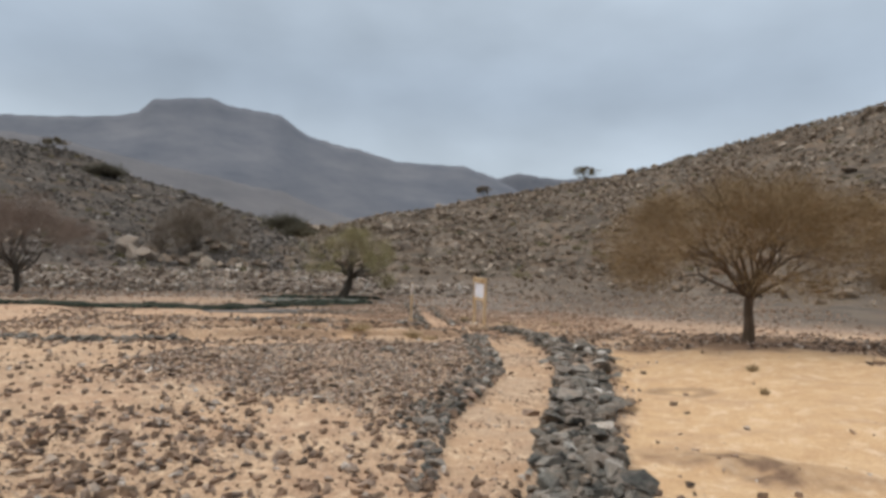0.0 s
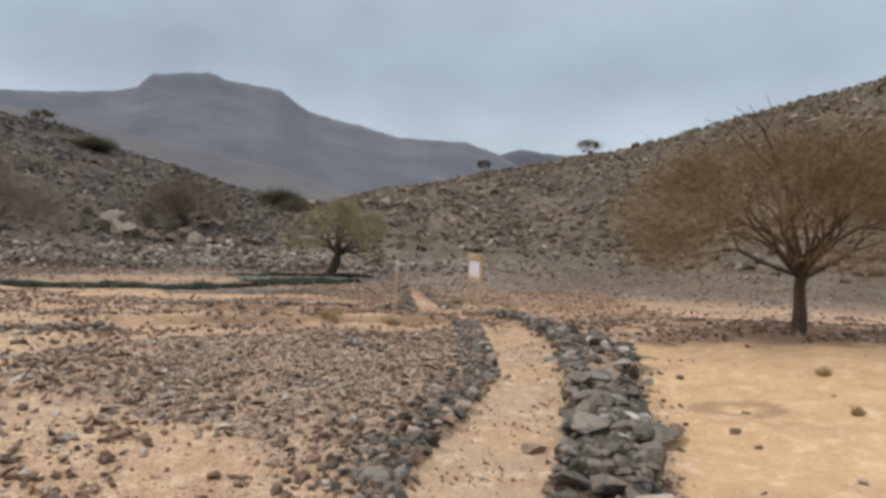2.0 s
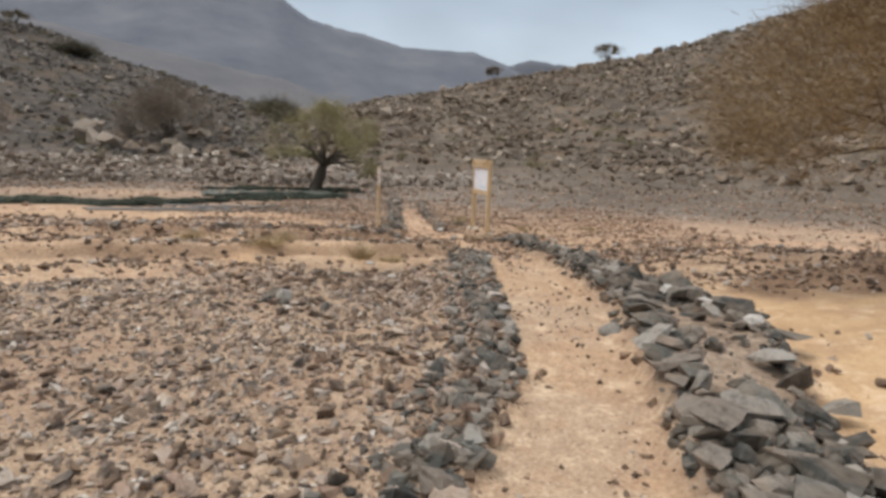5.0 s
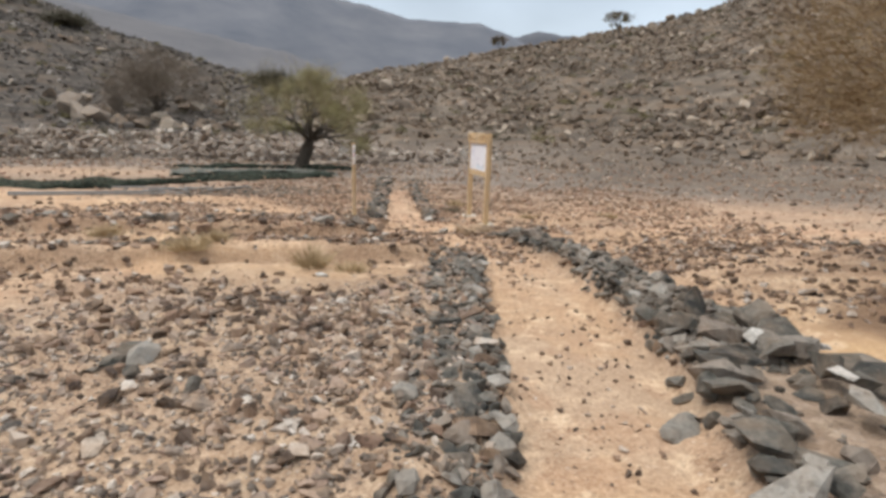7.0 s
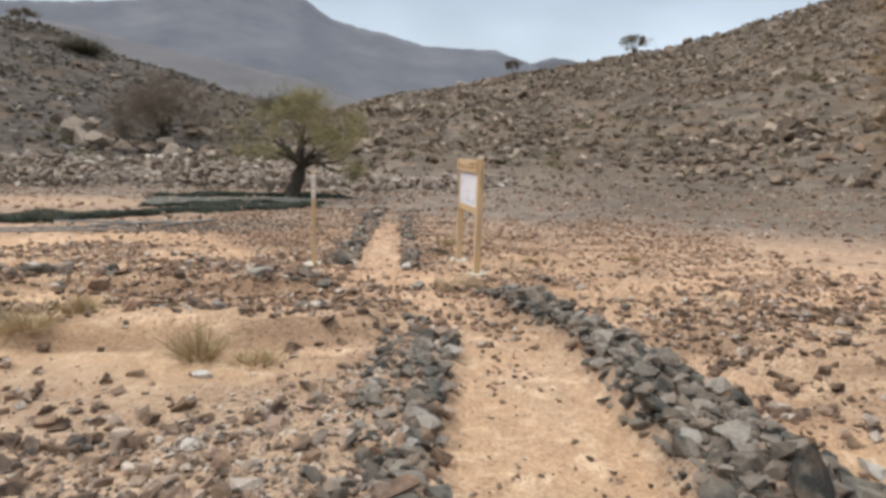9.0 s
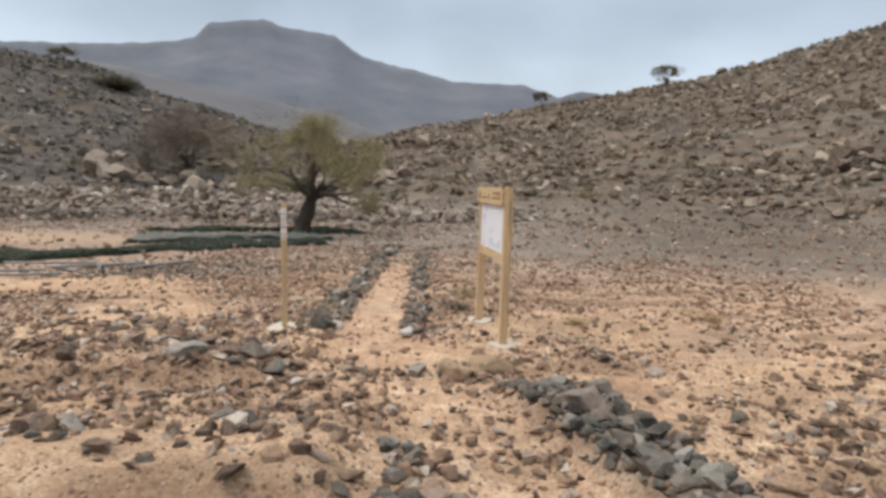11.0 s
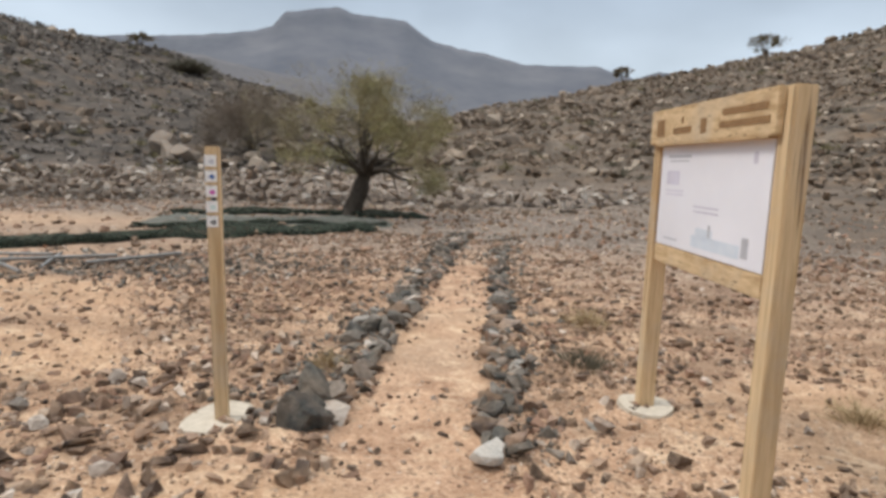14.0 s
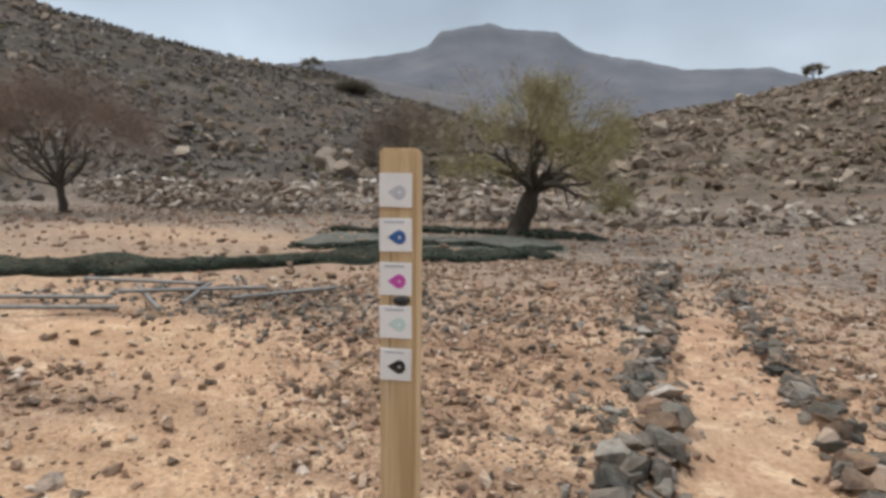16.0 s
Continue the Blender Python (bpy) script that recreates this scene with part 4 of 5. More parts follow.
def low_wall():
    """The tumbled dry-stone wall between path and sand."""
    rng = np.random.default_rng(91)
    root = tagged(new("dry_stone_wall"), "low tumbled dry-stone wall of dark grey slabs along the path", "stone wall")
    for i in range(280):
        y = 4.6 + 14.9 * (i + rng.random()) / 280
        l, r = float(np.interp(y, PATH_Y, PATH_R)), float(np.interp(y, WALL_Y, WALL_X))
        u = rng.random()
        u = 0.5 - 0.5 * math.cos(math.pi * u) if rng.random() < 0.6 else u
        if 10.9 < y < 13.6:
            # two rows with open gravel between them
            u = 0.26 * u if rng.random() < 0.55 else 0.80 + 0.20 * u
        x = l + 0.08 + (r - l - 0.16) * u
        big = rng.random() < (0.22 if y < 9.5 else 0.16) and 6.5 < y < 14.8
        s = rng.uniform(0.30, 0.50) if big else 0.11 + (0.30 - 0.12 * min(1.0, max(0.0, (y - 12.0) / 4.0))) * rng.random() ** 1.6
        put_stone(x, y, float(height(x, y)) + s * (0.10 if big else 0.14) + rng.uniform(0, 0.09), s, rng, STONE, root, 0.5 if big else 0.72, 15)
    for x, y, s, squash, mat in ((2.25, 9.41, 0.66, 0.30, STONE), (2.72, 9.14, 0.21, 0.9, WHITE_ROCK), (2.96, 8.95, 0.28, 0.6, STONE_BROWN), (2.0, 8.94, 0.42, 0.6, STONE), (2.51, 9.78, 0.40, 0.5, STONE),
                                 (2.68, 8.72, 0.60, 0.35, STONE), (3.30, 10.8, 0.38, 0.6, STONE), (3.15, 11.4, 0.34, 0.6, STONE), (2.71, 13.41, 0.36, 0.7, STONE), (3.36, 13.3, 0.36, 0.8, STONE),
                                 (3.72, 13.2, 0.46, 0.5, STONE), (3.66, 12.7, 0.44, 0.5, STONE), (3.70, 12.2, 0.50, 0.45, STONE), (3.62, 13.75, 0.22, 0.9, WHITE_ROCK), (3.30, 14.0, 0.24, 0.6, WHITE_ROCK),
                                 (3.52, 14.05, 0.52, 0.4, STONE), (2.42, 11.9, 0.52, 0.35, STONE), (2.36, 11.4, 0.56, 0.4, STONE), (2.50, 12.4, 0.40, 0.5, STONE), (2.85, 13.45, 0.44, 0.6, STONE)):
        put_stone(x, y, float(height(x, y)) + s * squash * 0.35 + 0.05, s, rng, mat, root, squash, 8)
    for x, y, s, mat in ((2.41, 8.7, 0.24, WHITE_ROCK), (2.08, 7.9, 0.22, WHITE_ROCK), (1.92, 8.6, 0.55, STONE), (3.37, 13.1, 0.26, WHITE_ROCK), (3.42, 12.25, 0.20, WHITE_ROCK), (3.30, 12.75, 0.46, STONE), (1.88, 6.55, 0.34, WALL_STONE)):
        put_stone(x, y, max(float(height(x, y)) + 0.16, -0.46), s, rng, mat, root, 0.42, 14)
    x, y = sown(19000, 0.5, 4, 4.4, 19.8, lambda x, y: wall_mask(x, y) * (0.9 - 0.78 * step01(y, 10.5, 11.0) * (1 - step01(y, 13.3, 13.9))), 92)
    s = sizes(len(x), 0.04, 0.22, 93, 2.2)
    scatter("rubble_fill", laid(x, y, s), s, ROCK_GREY, "small stones filling the wall", seed=94, parent=root)


def stone_row(label, points, count, small, big, seed, width=0.16, mat=None):
    rng = np.random.default_rng(seed)
    root = tagged(new("stone_row"), label, "stone row")
    d = np.concatenate([[0], np.cumsum([math.dist(a, b) for a, b in zip(points, points[1:])])])
    for i in range(count):
        t = d[-1] * rng.random()
        x = float(np.interp(t, d, [p[0] for p in points])) + rng.normal(0, width * 0.4)
        y = float(np.interp(t, d, [p[1] for p in points])) + rng.normal(0, width)
        s = small + (big - small) * rng.random() ** 2
        put_stone(x, y, float(height(x, y)) + s * 0.14, s, rng, mat or (STONE if rng.random() < 0.35 else STONE_BROWN), root, 0.8)


def boulder(x, y, s, label, mat, squash=0.8, seed=0, sink=0.2, z=None):
    """A single larger rock, rounded by wear."""
    bm = bmesh.new()
    bmesh.ops.create_icosphere(bm, subdivisions=3, radius=0.5)
    r = np.random.default_rng(seed)
    cuts = r.normal(size=(9, 3))
    cuts /= np.linalg.norm(cuts, axis=1)[:, None]
    lim = r.uniform(0.17, 0.36, 9)
    for v in bm.verts:
        p = np.array(v.co[:])
        for c, l in zip(cuts, lim):
            over = p @ c - l
            if over > 0:
                p = p - c * over * 0.97
        p = p + 0.045 * np.array(noise.noise_vector(Vector(p * 4 + seed))[:])
        v.co = p
    me = bm_mesh("boulder", bm, mat)
    ob = new("boulder", me)
    top = float(height(x, y)) if z is None else z
    ob.matrix_basis = pose(x, y, top + s * squash * (0.36 - sink), 0, 0, r.uniform(0, 360)) @ Matrix.Diagonal((s, s * 0.8, s * squash, 1))
    return tagged(ob, label, "rock")


# ---- trees ----
def tubes(segs, sides=6):
    """Tapered tubes, (start, end, radius, radius), as arrays."""
    p0, p1 = np.array([s[0] for s in segs]), np.array([s[1] for s in segs])
    r0, r1 = np.array([s[2] for s in segs]), np.array([s[3] for s in segs])
    d = p1 - p0
    d /= np.linalg.norm(d, axis=1)[:, None] + 1e-9
    ref = np.where(np.abs(d[:, 2:3]) > 0.9, np.array([[1.0, 0, 0]]), np.array([[0, 0, 1.0]]))
    u = np.cross(d, ref)
    u /= np.linalg.norm(u, axis=1)[:, None] + 1e-9
    w = np.cross(d, u)
    a = np.arange(sides) * 2 * math.pi / sides
    ring = u[:, None, :] * np.cos(a)[None, :, None] + w[:, None, :] * np.sin(a)[None, :, None]
    v = np.stack([p0[:, None] + ring * r0[:, None, None], p1[:, None] + ring * r1[:, None, None]], 1).reshape(-1, 3)
    i = np.arange(sides)
    j = (i + 1) % sides
    f = np.stack([i, j, sides + j, sides + i], 1)
    f = (f[None] + (np.arange(len(segs)) * 2 * sides)[:, None, None]).reshape(-1, 4)
    return v, f


def blades(centres, ways, lengths, widths):
    """Thin triangles from each centre along its way."""
    n = len(centres)
    side = np.cross(ways, RNG.normal(size=(n, 3)))
    side /= np.linalg.norm(side, axis=1)[:, None] + 1e-9
    a = centres - side * widths[:, None] * 0.5
    b = centres + side * widths[:, None] * 0.5
    c = centres + ways * lengths[:, None]
    v = np.stack([a, b, c], 1).reshape(-1, 3)
    return v, np.arange(3 * n).reshape(-1, 3)


def unit(v):
    return v / (np.linalg.norm(v) + 1e-9)


def bole(points, radii, seed, sides=14, flute=0.22):
    """One gnarled stem: a continuous skin with twisted ribs and swellings."""
    t = np.linspace(0, 1, len(points))
    u = np.linspace(0, 1, 4 * len(points))
    P = np.stack([np.interp(u, t, [q[k] for q in points]) for k in range(3)], 1)
    R = np.interp(u, t, radii)
    a = np.arange(sides) * 2 * math.pi / sides
    U, A = np.meshgrid(u, a, indexing="ij")
    rib = 1 + flute * (0.6 * np.sin(3 * A + 3.2 * U + seed) + 0.4 * np.sin(5 * A - 2.1 * U)) + 0.35 * (vnoise(A * 1.1 + seed, U * 9) - 0.5)
    rib = rib * (1 + 0.45 * np.clip(0.12 - U, 0, 1) / 0.12 * (0.5 + 0.5 * np.sin(3 * A + seed)))
    ring = np.stack([np.cos(A), np.sin(A), np.zeros_like(A)], 2) * (R[:, None] * rib)[:, :, None]
    v = (P[:, None, :] + ring).reshape(-1, 3)
    i = np.arange(len(u) * sides).reshape(len(u), sides)
    k = np.roll(i, -1, axis=1)
    return v, np.stack([i[:-1].ravel(), k[:-1].ravel(), k[1:].ravel(), i[1:].ravel()], 1)


def tree(name, x, y, z, tall, reach, fork, girth, label, bark, twig, leaf, limbs=6, spread_deg=(18, 62), depth=5, twigs=9000, leaves=6000, under=0.25, dome=0.35,
         stems=1, lean=(0.0, 0.0), seed=0, blade=(0.28, 0.010), leaf_size=0.03, category="tree", outward=0.10, lift=0.30,
         snags=(), tufts=(), spray_low=0.12, bough_twist=0.16):
    """A tree: trunk and limbs as tapered tubes, a crown of fine twigs and small leaves."""
    rng = np.random.default_rng(seed)
    low = lambda q: fork * 0.95 + under * q
    high = lambda q: tall * (1 - dome * min(1.0, q / reach) ** 2)
    trunk, boughs, fine, limb_list = [], [], [], []

    def inside(p):
        q = math.hypot(p[0], p[1])
        return q < reach and p[2] < high(q)

    def grow(p, d, length, r, level):
        steps = 3 if level < 2 else 2
        for k in range(steps):
            bend = rng.normal(0, bough_twist, 3)
            out = np.array([p[0], p[1], 0]) / (reach + 1e-6)
            d = unit(d + bend + outward * out + np.array([0, 0, 0.05 if p[2] > low(math.hypot(p[0], p[1])) else lift]))
            q = p + d * length / steps
            r2 = r * (0.90 if level < 2 else 0.84)
            (limb_list[-1] if level < 2 else boughs if level < 3 else fine).append((p, q, r, r2))
            p, r = q, r2
            if not inside(p):
                return
        if level >= depth:
            return
        for k in range(3 if rng.random() < 0.45 else 2):
            axis = unit(rng.normal(size=3))
            nd = unit(d + 0.62 * axis)
            grow(p, nd, length * rng.uniform(0.66, 0.86), r * rng.uniform(0.58, 0.74), level + 1)

    for s in range(stems):
        a0 = rng.uniform(0, 6.28)
        off = np.array([math.cos(a0), math.sin(a0), 0]) * (0 if stems == 1 else girth * 1.1)
        p, r = off + np.array([0, 0, -0.12]), girth
        d = unit(np.array([lean[0], lean[1], 1.0]) + (0 if stems == 1 else 1) * off / girth * 0.25)
        stem, thick = [p, p + d * 0.22], [r * 1.3, r * 1.05]
        p = p + d * 0.22
        r *= 1.05
        for k in range(5):
            d = unit(d + rng.normal(0, 0.07, 3))
            q = p + d * fork / 5
            p, r = q, r * 0.95
            stem.append(p)
            thick.append(r)
        stem.append(p + d * r * 0.8)
        thick.append(r * 0.45)
        trunk.append(bole(stem, thick, seed + s))
        n = max(2, limbs // stems)
        for k in range(n):
            a = 6.283 * (k + rng.uniform(-0.3, 0.3)) / n
            tip = radians(rng.uniform(*spread_deg))
            way = np.array([math.sin(tip) * math.cos(a), math.sin(tip) * math.sin(a), math.cos(tip)])
            start = p - np.array([0, 0, rng.uniform(0, 0.18) * fork])
            limb_list.append([])
            grow(start, way, reach * rng.uniform(0.27, 0.36), r * rng.uniform(0.42, 0.58), 0)
    root = tagged(new(name), label, category)
    root.matrix_basis = pose(x, y, z)
    for v, f in trunk:
        part("trunk", mesh_of("trunk", v, f, bark, True), root, "rough grey-brown bark")
    for thick, *line in snags:
        line = [np.array(q) for q in line]
        n = len(line) - 1
        v, f = tubes([(line[k], line[k + 1], thick * (1 - 0.8 * k / n), thick * (1 - 0.8 * (k + 1) / n)) for k in range(n)], 6)
        part("bare_branch", mesh_of("bare_branch", v, f, bark, True), root, "bare dead branch")
    for limb in limb_list:
        v, f = tubes(limb, 6)
        part("limb", mesh_of("limb", v, f, bark, True), root)
    v, f = tubes(boughs + fine, 4)
    tagged(part("branchwork", mesh_of("branchwork", v, f, twig, True), root), kind="stuff")
    fine = fine or boughs
    a, b = np.array([s[0] for s in fine]), np.array([s[1] for s in fine])
    size = reach / 4.0

    clumped = np.nonzero(vnoise(b[:, 0] / size * 1.3 + 11 + seed, b[:, 1] / size * 1.3 + b[:, 2] / size * 1.9) > 0.42)[0]

    def clouded(n, fuzz, clumps=False):
        k = rng.choice(clumped, n) if clumps and len(clumped) > 8 else rng.integers(len(fine), size=n)
        t = rng.random((n, 1))
        c = a[k] * (1 - t) + b[k] * t + rng.normal(0, fuzz, (n, 3))
        w = (b[k] - a[k]) / (np.linalg.norm(b[k] - a[k], axis=1)[:, None] + 1e-9) + rng.normal(0, 0.75, (n, 3))
        return c, w / (np.linalg.norm(w, axis=1)[:, None] + 1e-9)

    c, w = clouded(twigs, 0.17 * size)
    # the outer sprays between the boughs
    n = int(twigs * 0.45)
    q, a2 = reach * rng.random(n) ** 0.55, rng.uniform(0, 6.283, n)
    lo, hi = fork + under * q + spray_low * tall, tall * (1 - dome * (q / reach) ** 2)
    zz = lo + (hi - lo) * rng.random(n) ** 0.8
    c2 = np.stack([q * np.cos(a2), q * np.sin(a2), zz], 1)
    gap = vnoise(c2[:, 0] / size * 1.5 + 31 + seed, c2[:, 1] / size * 1.5 + c2[:, 2] / size * 2.1)
    c2 = c2[gap > 0.40]
    w2 = np.stack([np.cos(a2), np.sin(a2), np.full(n, 0.5)], 1)[gap > 0.40] + rng.normal(0, 0.5, c2.shape)
    c, w = np.concatenate([c, c2]), np.concatenate([w, w2 / np.linalg.norm(w2, axis=1)[:, None]])
    twigs = len(c)
    v, f = blades(c, w, rng.uniform(0.5, 1.5, twigs) * blade[0], rng.uniform(0.6, 1.4, twigs) * blade[1])
    tagged(part("twig_crown", mesh_of("twig_crown", v, f, twig), root, "fine dry twigs"), kind="stuff")
    if leaves:
        c, w = clouded(leaves, 0.19 * size, True)
        for tx, ty, tz, wide, n in tufts:
            c = np.concatenate([c, np.array([tx, ty, tz]) + rng.normal(0, 1, (n, 3)) * np.array([wide, wide, wide * 0.38])])
            w = np.concatenate([w, unit(rng.normal(size=3)) + rng.normal(0, 0.6, (n, 3))])
        leaves = len(c)
        w = w / (np.linalg.norm(w, axis=1)[:, None] + 1e-9)
        v, f = blades(c, w, rng.uniform(0.6, 1.6, leaves) * leaf_size, rng.uniform(0.5, 1.1, leaves) * leaf_size)
        tagged(part("crown", mesh_of("crown", v, f, leaf), root, "small sparse leaves"), kind="stuff")
    return root


def shrub(x, y, wide, tall, mat, label, seed, count=500, z=None, width=0.010, category="shrub", name="dry_shrub"):
    """A tuft of thin stems that spread from the ground."""
    rng = np.random.default_rng(seed)
    a, t = rng.uniform(0, 6.283, count), rng.uniform(0, 1, count) ** 0.7
    foot = np.stack([0.22 * wide * t * np.cos(a), 0.22 * wide * t * np.sin(a), np.zeros(count)], 1)
    way = np.stack([0.5 * wide * t * np.cos(a), 0.5 * wide * t * np.sin(a), tall * (1.05 - 0.5 * t)], 1) + rng.normal(0, 0.10 * wide, (count, 3))
    lengths = np.linalg.norm(way, axis=1) * rng.uniform(0.5, 1.0, count)
    way /= np.linalg.norm(way, axis=1)[:, None]
    v, f = blades(foot, way, lengths, rng.uniform(0.6, 1.6, count) * width)
    k = rng.integers(count, size=count)
    c = foot[k] + way[k] * (lengths[k] * rng.uniform(0.35, 0.9, count))[:, None]
    w2 = way[k] + rng.normal(0, 0.8, (count, 3))
    w2 /= np.linalg.norm(w2, axis=1)[:, None]
    v2, f2 = blades(c, w2, lengths[k] * rng.uniform(0.15, 0.4, count), np.full(count, width))
    ob = new(name, mesh_of(name, np.concatenate([v, v2]), np.concatenate([f, f2 + len(v)]), mat))
    ob.matrix_basis = pose(x, y, (float(height(x, y)) if z is None else z) - 0.02)
    return tagged(ob, label, category)


def H(x, y):
    return float(height(x, y))


def hillside_scrub():
    """Low thorny scrub dotted over the slopes, too small to tell apart."""
    rng = np.random.default_rng(67)
    n, k = 760, 60
    az, r = rng.uniform(-62, 42, n), np.sqrt(rng.uniform(45 ** 2, 134 ** 2, n))
    x, y = MID[0] + r * np.sin(np.radians(az)), MID[1] + r * np.cos(np.radians(az))
    wide = rng.uniform(0.4, 1.3, n)
    foot = np.repeat(np.stack([x, y, height(x, y)], 1), k, 0)
    w = np.repeat(wide, k)[:, None]
    way = rng.normal(0, 1, (n * k, 3)) * np.array([0.7, 0.7, 0.5]) + np.array([0, 0, 0.55])
    way /= np.linalg.norm(way, axis=1)[:, None]
    foot = foot + rng.normal(0, 0.25, (n * k, 3)) * w * np.array([1, 1, 0.35]) + np.array([0, 0, 0.1]) * w
    v, f = blades(foot, way, (w[:, 0] * rng.uniform(0.3, 0.7, n * k)), w[:, 0] * 0.07)
    green = np.repeat(rng.random(n) < 0.45, k)
    for mat, pick, label in ((LEAF_DARK, ~green, "low dark scrub dotted over the stony hillsides"), (SCRUB_OLIVE, green, "dry olive-yellow tufts dotted over the stony hillsides")):
        tagged(new("hillside_scrub", mesh_of("hillside_scrub", v.reshape(-1, 3, 3)[pick].reshape(-1, 3), f[:pick.sum()], mat)), label, "scrub", kind="stuff")


hillside_scrub()


tree("acacia_tree", 7.94, 14.88, H(7.94, 14.88), 4.1, 4.0, 1.2, 0.13, "wide umbrella acacia with bare brown twigs on pale sand", BARK, TWIG_BROWN, LEAF_OLIVE,
     limbs=19, spread_deg=(12, 74), depth=5, twigs=38000, leaves=15000, under=0.13, dome=0.36, seed=5, outward=0.32, lift=0.52, blade=(0.30, 0.0072), leaf_size=0.024, spray_low=0.06,
     bough_twist=0.20,
     snags=((0.024, (-0.6, -0.6, 2.4), (-1.2, -1.1, 3.3), (-1.7, -1.4, 3.9), (-1.95, -1.3, 4.45)), (0.018, (-1.2, -1.1, 3.3), (-1.8, -1.5, 4.0), (-2.4, -1.7, 4.3)),
            (0.015, (-1.7, -1.4, 3.9), (-1.6, -1.5, 4.2), (-1.75, -1.5, 4.6)), (0.016, (-1.6, -1.6, 3.2), (-2.5, -1.9, 3.85), (-3.1, -2.0, 4.0)), (0.015, (-0.5, -0.8, 3.1), (-0.8, -1.3, 3.9), (-1.2, -1.5, 4.35))))
tree("green_tree", -6.28, 36.6, H(-6.28, 36.6), 5.0, 3.3, 1.45, 0.29, "twisted acacia with thin yellow-green leaves beside green netting", BARK_DARK, TWIG_OLIVE, LEAF_GREEN,
     limbs=10, spread_deg=(12, 86), depth=4, twigs=11000, leaves=10000, under=-0.05, dome=0.24, lean=(0.24, 0.10), seed=12, blade=(0.30, 0.010), leaf_size=0.042, outward=0.22, lift=0.16, spray_low=0.08,
     bough_twist=0.24,
     snags=((0.055, (0.45, 0.2, 1.5), (0.58, 0.25, 2.4), (0.50, 0.2, 3.5), (0.46, 0.2, 4.6)), (0.045, (0.5, 0.22, 1.8), (0.80, 0.35, 2.9), (0.87, 0.4, 3.9)), (0.07, (0.45, 0.2, 1.6), (0.9, 0.4, 1.75), (1.3, 0.6, 1.3), (1.45, 0.65, 0.75)),
            (0.07, (0.4, 0.2, 1.5), (-0.1, 0.0, 2.1), (-0.8, -0.3, 2.4), (-1.7, -0.7, 2.35)), (0.05, (0.45, 0.2, 1.6), (1.0, 0.45, 1.5), (1.15, 0.5, 1.05))),
     tufts=((-0.75, -0.4, 1.95, 0.42, 1000), (-0.2, -0.3, 1.8, 0.30, 300), (0.7, 0.3, 4.1, 0.5, 600)))
tree("bare_tree", -25.8, 35.2, H(-25.8, 35.2), 6.3, 4.6, 1.2, 0.17, "bare brown leafless tree standing on the gravel flat", BARK_DARK, TWIG_BARE, LEAF_OLIVE,
     limbs=13, spread_deg=(14, 84), depth=5, twigs=34000, leaves=1500, under=-0.05, dome=0.40, seed=21, blade=(0.34, 0.009), leaf_size=0.03, spray_low=0.04, outward=0.24, lift=0.16, bough_twist=0.20)
tree("bare_tree", -30.7, 73.4, H(-30.7, 73.4), 7.4, 6.2, 0.9, 0.28, "broad grey-brown leafless thorn tree behind the field wall", BARK_DARK, TWIG_GREY, LEAF_DARK,
     limbs=12, spread_deg=(10, 84), depth=5, twigs=20000, leaves=3000, under=-0.1, dome=0.40, stems=2, seed=33, blade=(0.5, 0.020), leaf_size=0.06, bough_twist=0.24)


def ridge_tree(x, y, tall, reach, seed, label):
    tree("umbrella_thorn", x, y, H(x, y), tall, reach, tall * 0.5, 0.10, label, BARK_DARK, TWIG_GREY, SCRUB_OLIVE, limbs=9, spread_deg=(40, 78), depth=3, twigs=1500, leaves=1300,
         under=0.15, dome=0.12, seed=seed, blade=(0.5, 0.04), leaf_size=0.16)


ridge_tree(30.0, 122.5, 4.6, 3.1, 41, "small flat-topped thorn tree on the hill crest")
ridge_tree(8.0, 119.0, 2.2, 1.6, 42, "small dark thorn tree on the low ridge")
ridge_tree(-79.4, 116.8, 3.0, 2.6, 43, "small flat-topped thorn tree on the dark hill")
for bx, by, bw, bt, sd in ((-67.8, 114.5, 7.0, 2.2, 51), (-28.5, 104.0, 7.0, 3.2, 52), (-24.0, 96.0, 5.0, 2.2, 53), (-41.0, 92.0, 4.0, 2.0, 54)):
    shrub(bx, by, bw, bt, LEAF_DARK, "low dark thorn bush on the stony hillside", sd, 2600, None, 0.07, "bush", "thorn_bush")

# ---- edgings, walls and rows of stone ----
low_wall()
edging("rough edging of grey stones along the sandy path", -1, 0.34, 5.2, 18.4, 300, 0.10, 0.27, 71, "path edgings")
edging("edging of dark grey stones beside the far path", -1, 0.40, 21.6, 33.0, 300, 0.09, 0.30, 72, "path edgings")
edging("edging of mixed stones beside the far path", 1, 0.26, 21.5, 32.0, 260, 0.08, 0.27, 73, "path edgings")
stone_row("row of flat brown stones across the sandy field", ((-9.5, 18.2), (-4.5, 19.0), (-0.5, 20.1)), 90, 0.10, 0.42, 74)
stone_row("broken row of stones on a low bank", ((-7.0, 16.5), (-3.0, 17.2), (0.6, 17.8)), 70, 0.07, 0.24, 75)
stone_row("scattered stones along the sandy bank", ((2.6, 19.2), (6.4, 19.1), (13.0, 19.8)), 110, 0.07, 0.28, 76)
stone_row("heap of dark stones at the field edge", ((-13.0, 13.2), (-9.0, 13.9), (-6.3, 15.0)), 270, 0.10, 0.40, 77, 0.3, STONE)
stone_row("tumbled dark stones beside the path corner", ((-1.6, 19.7), (-0.35, 19.85)), 40, 0.06, 0.21, 78, 0.14)
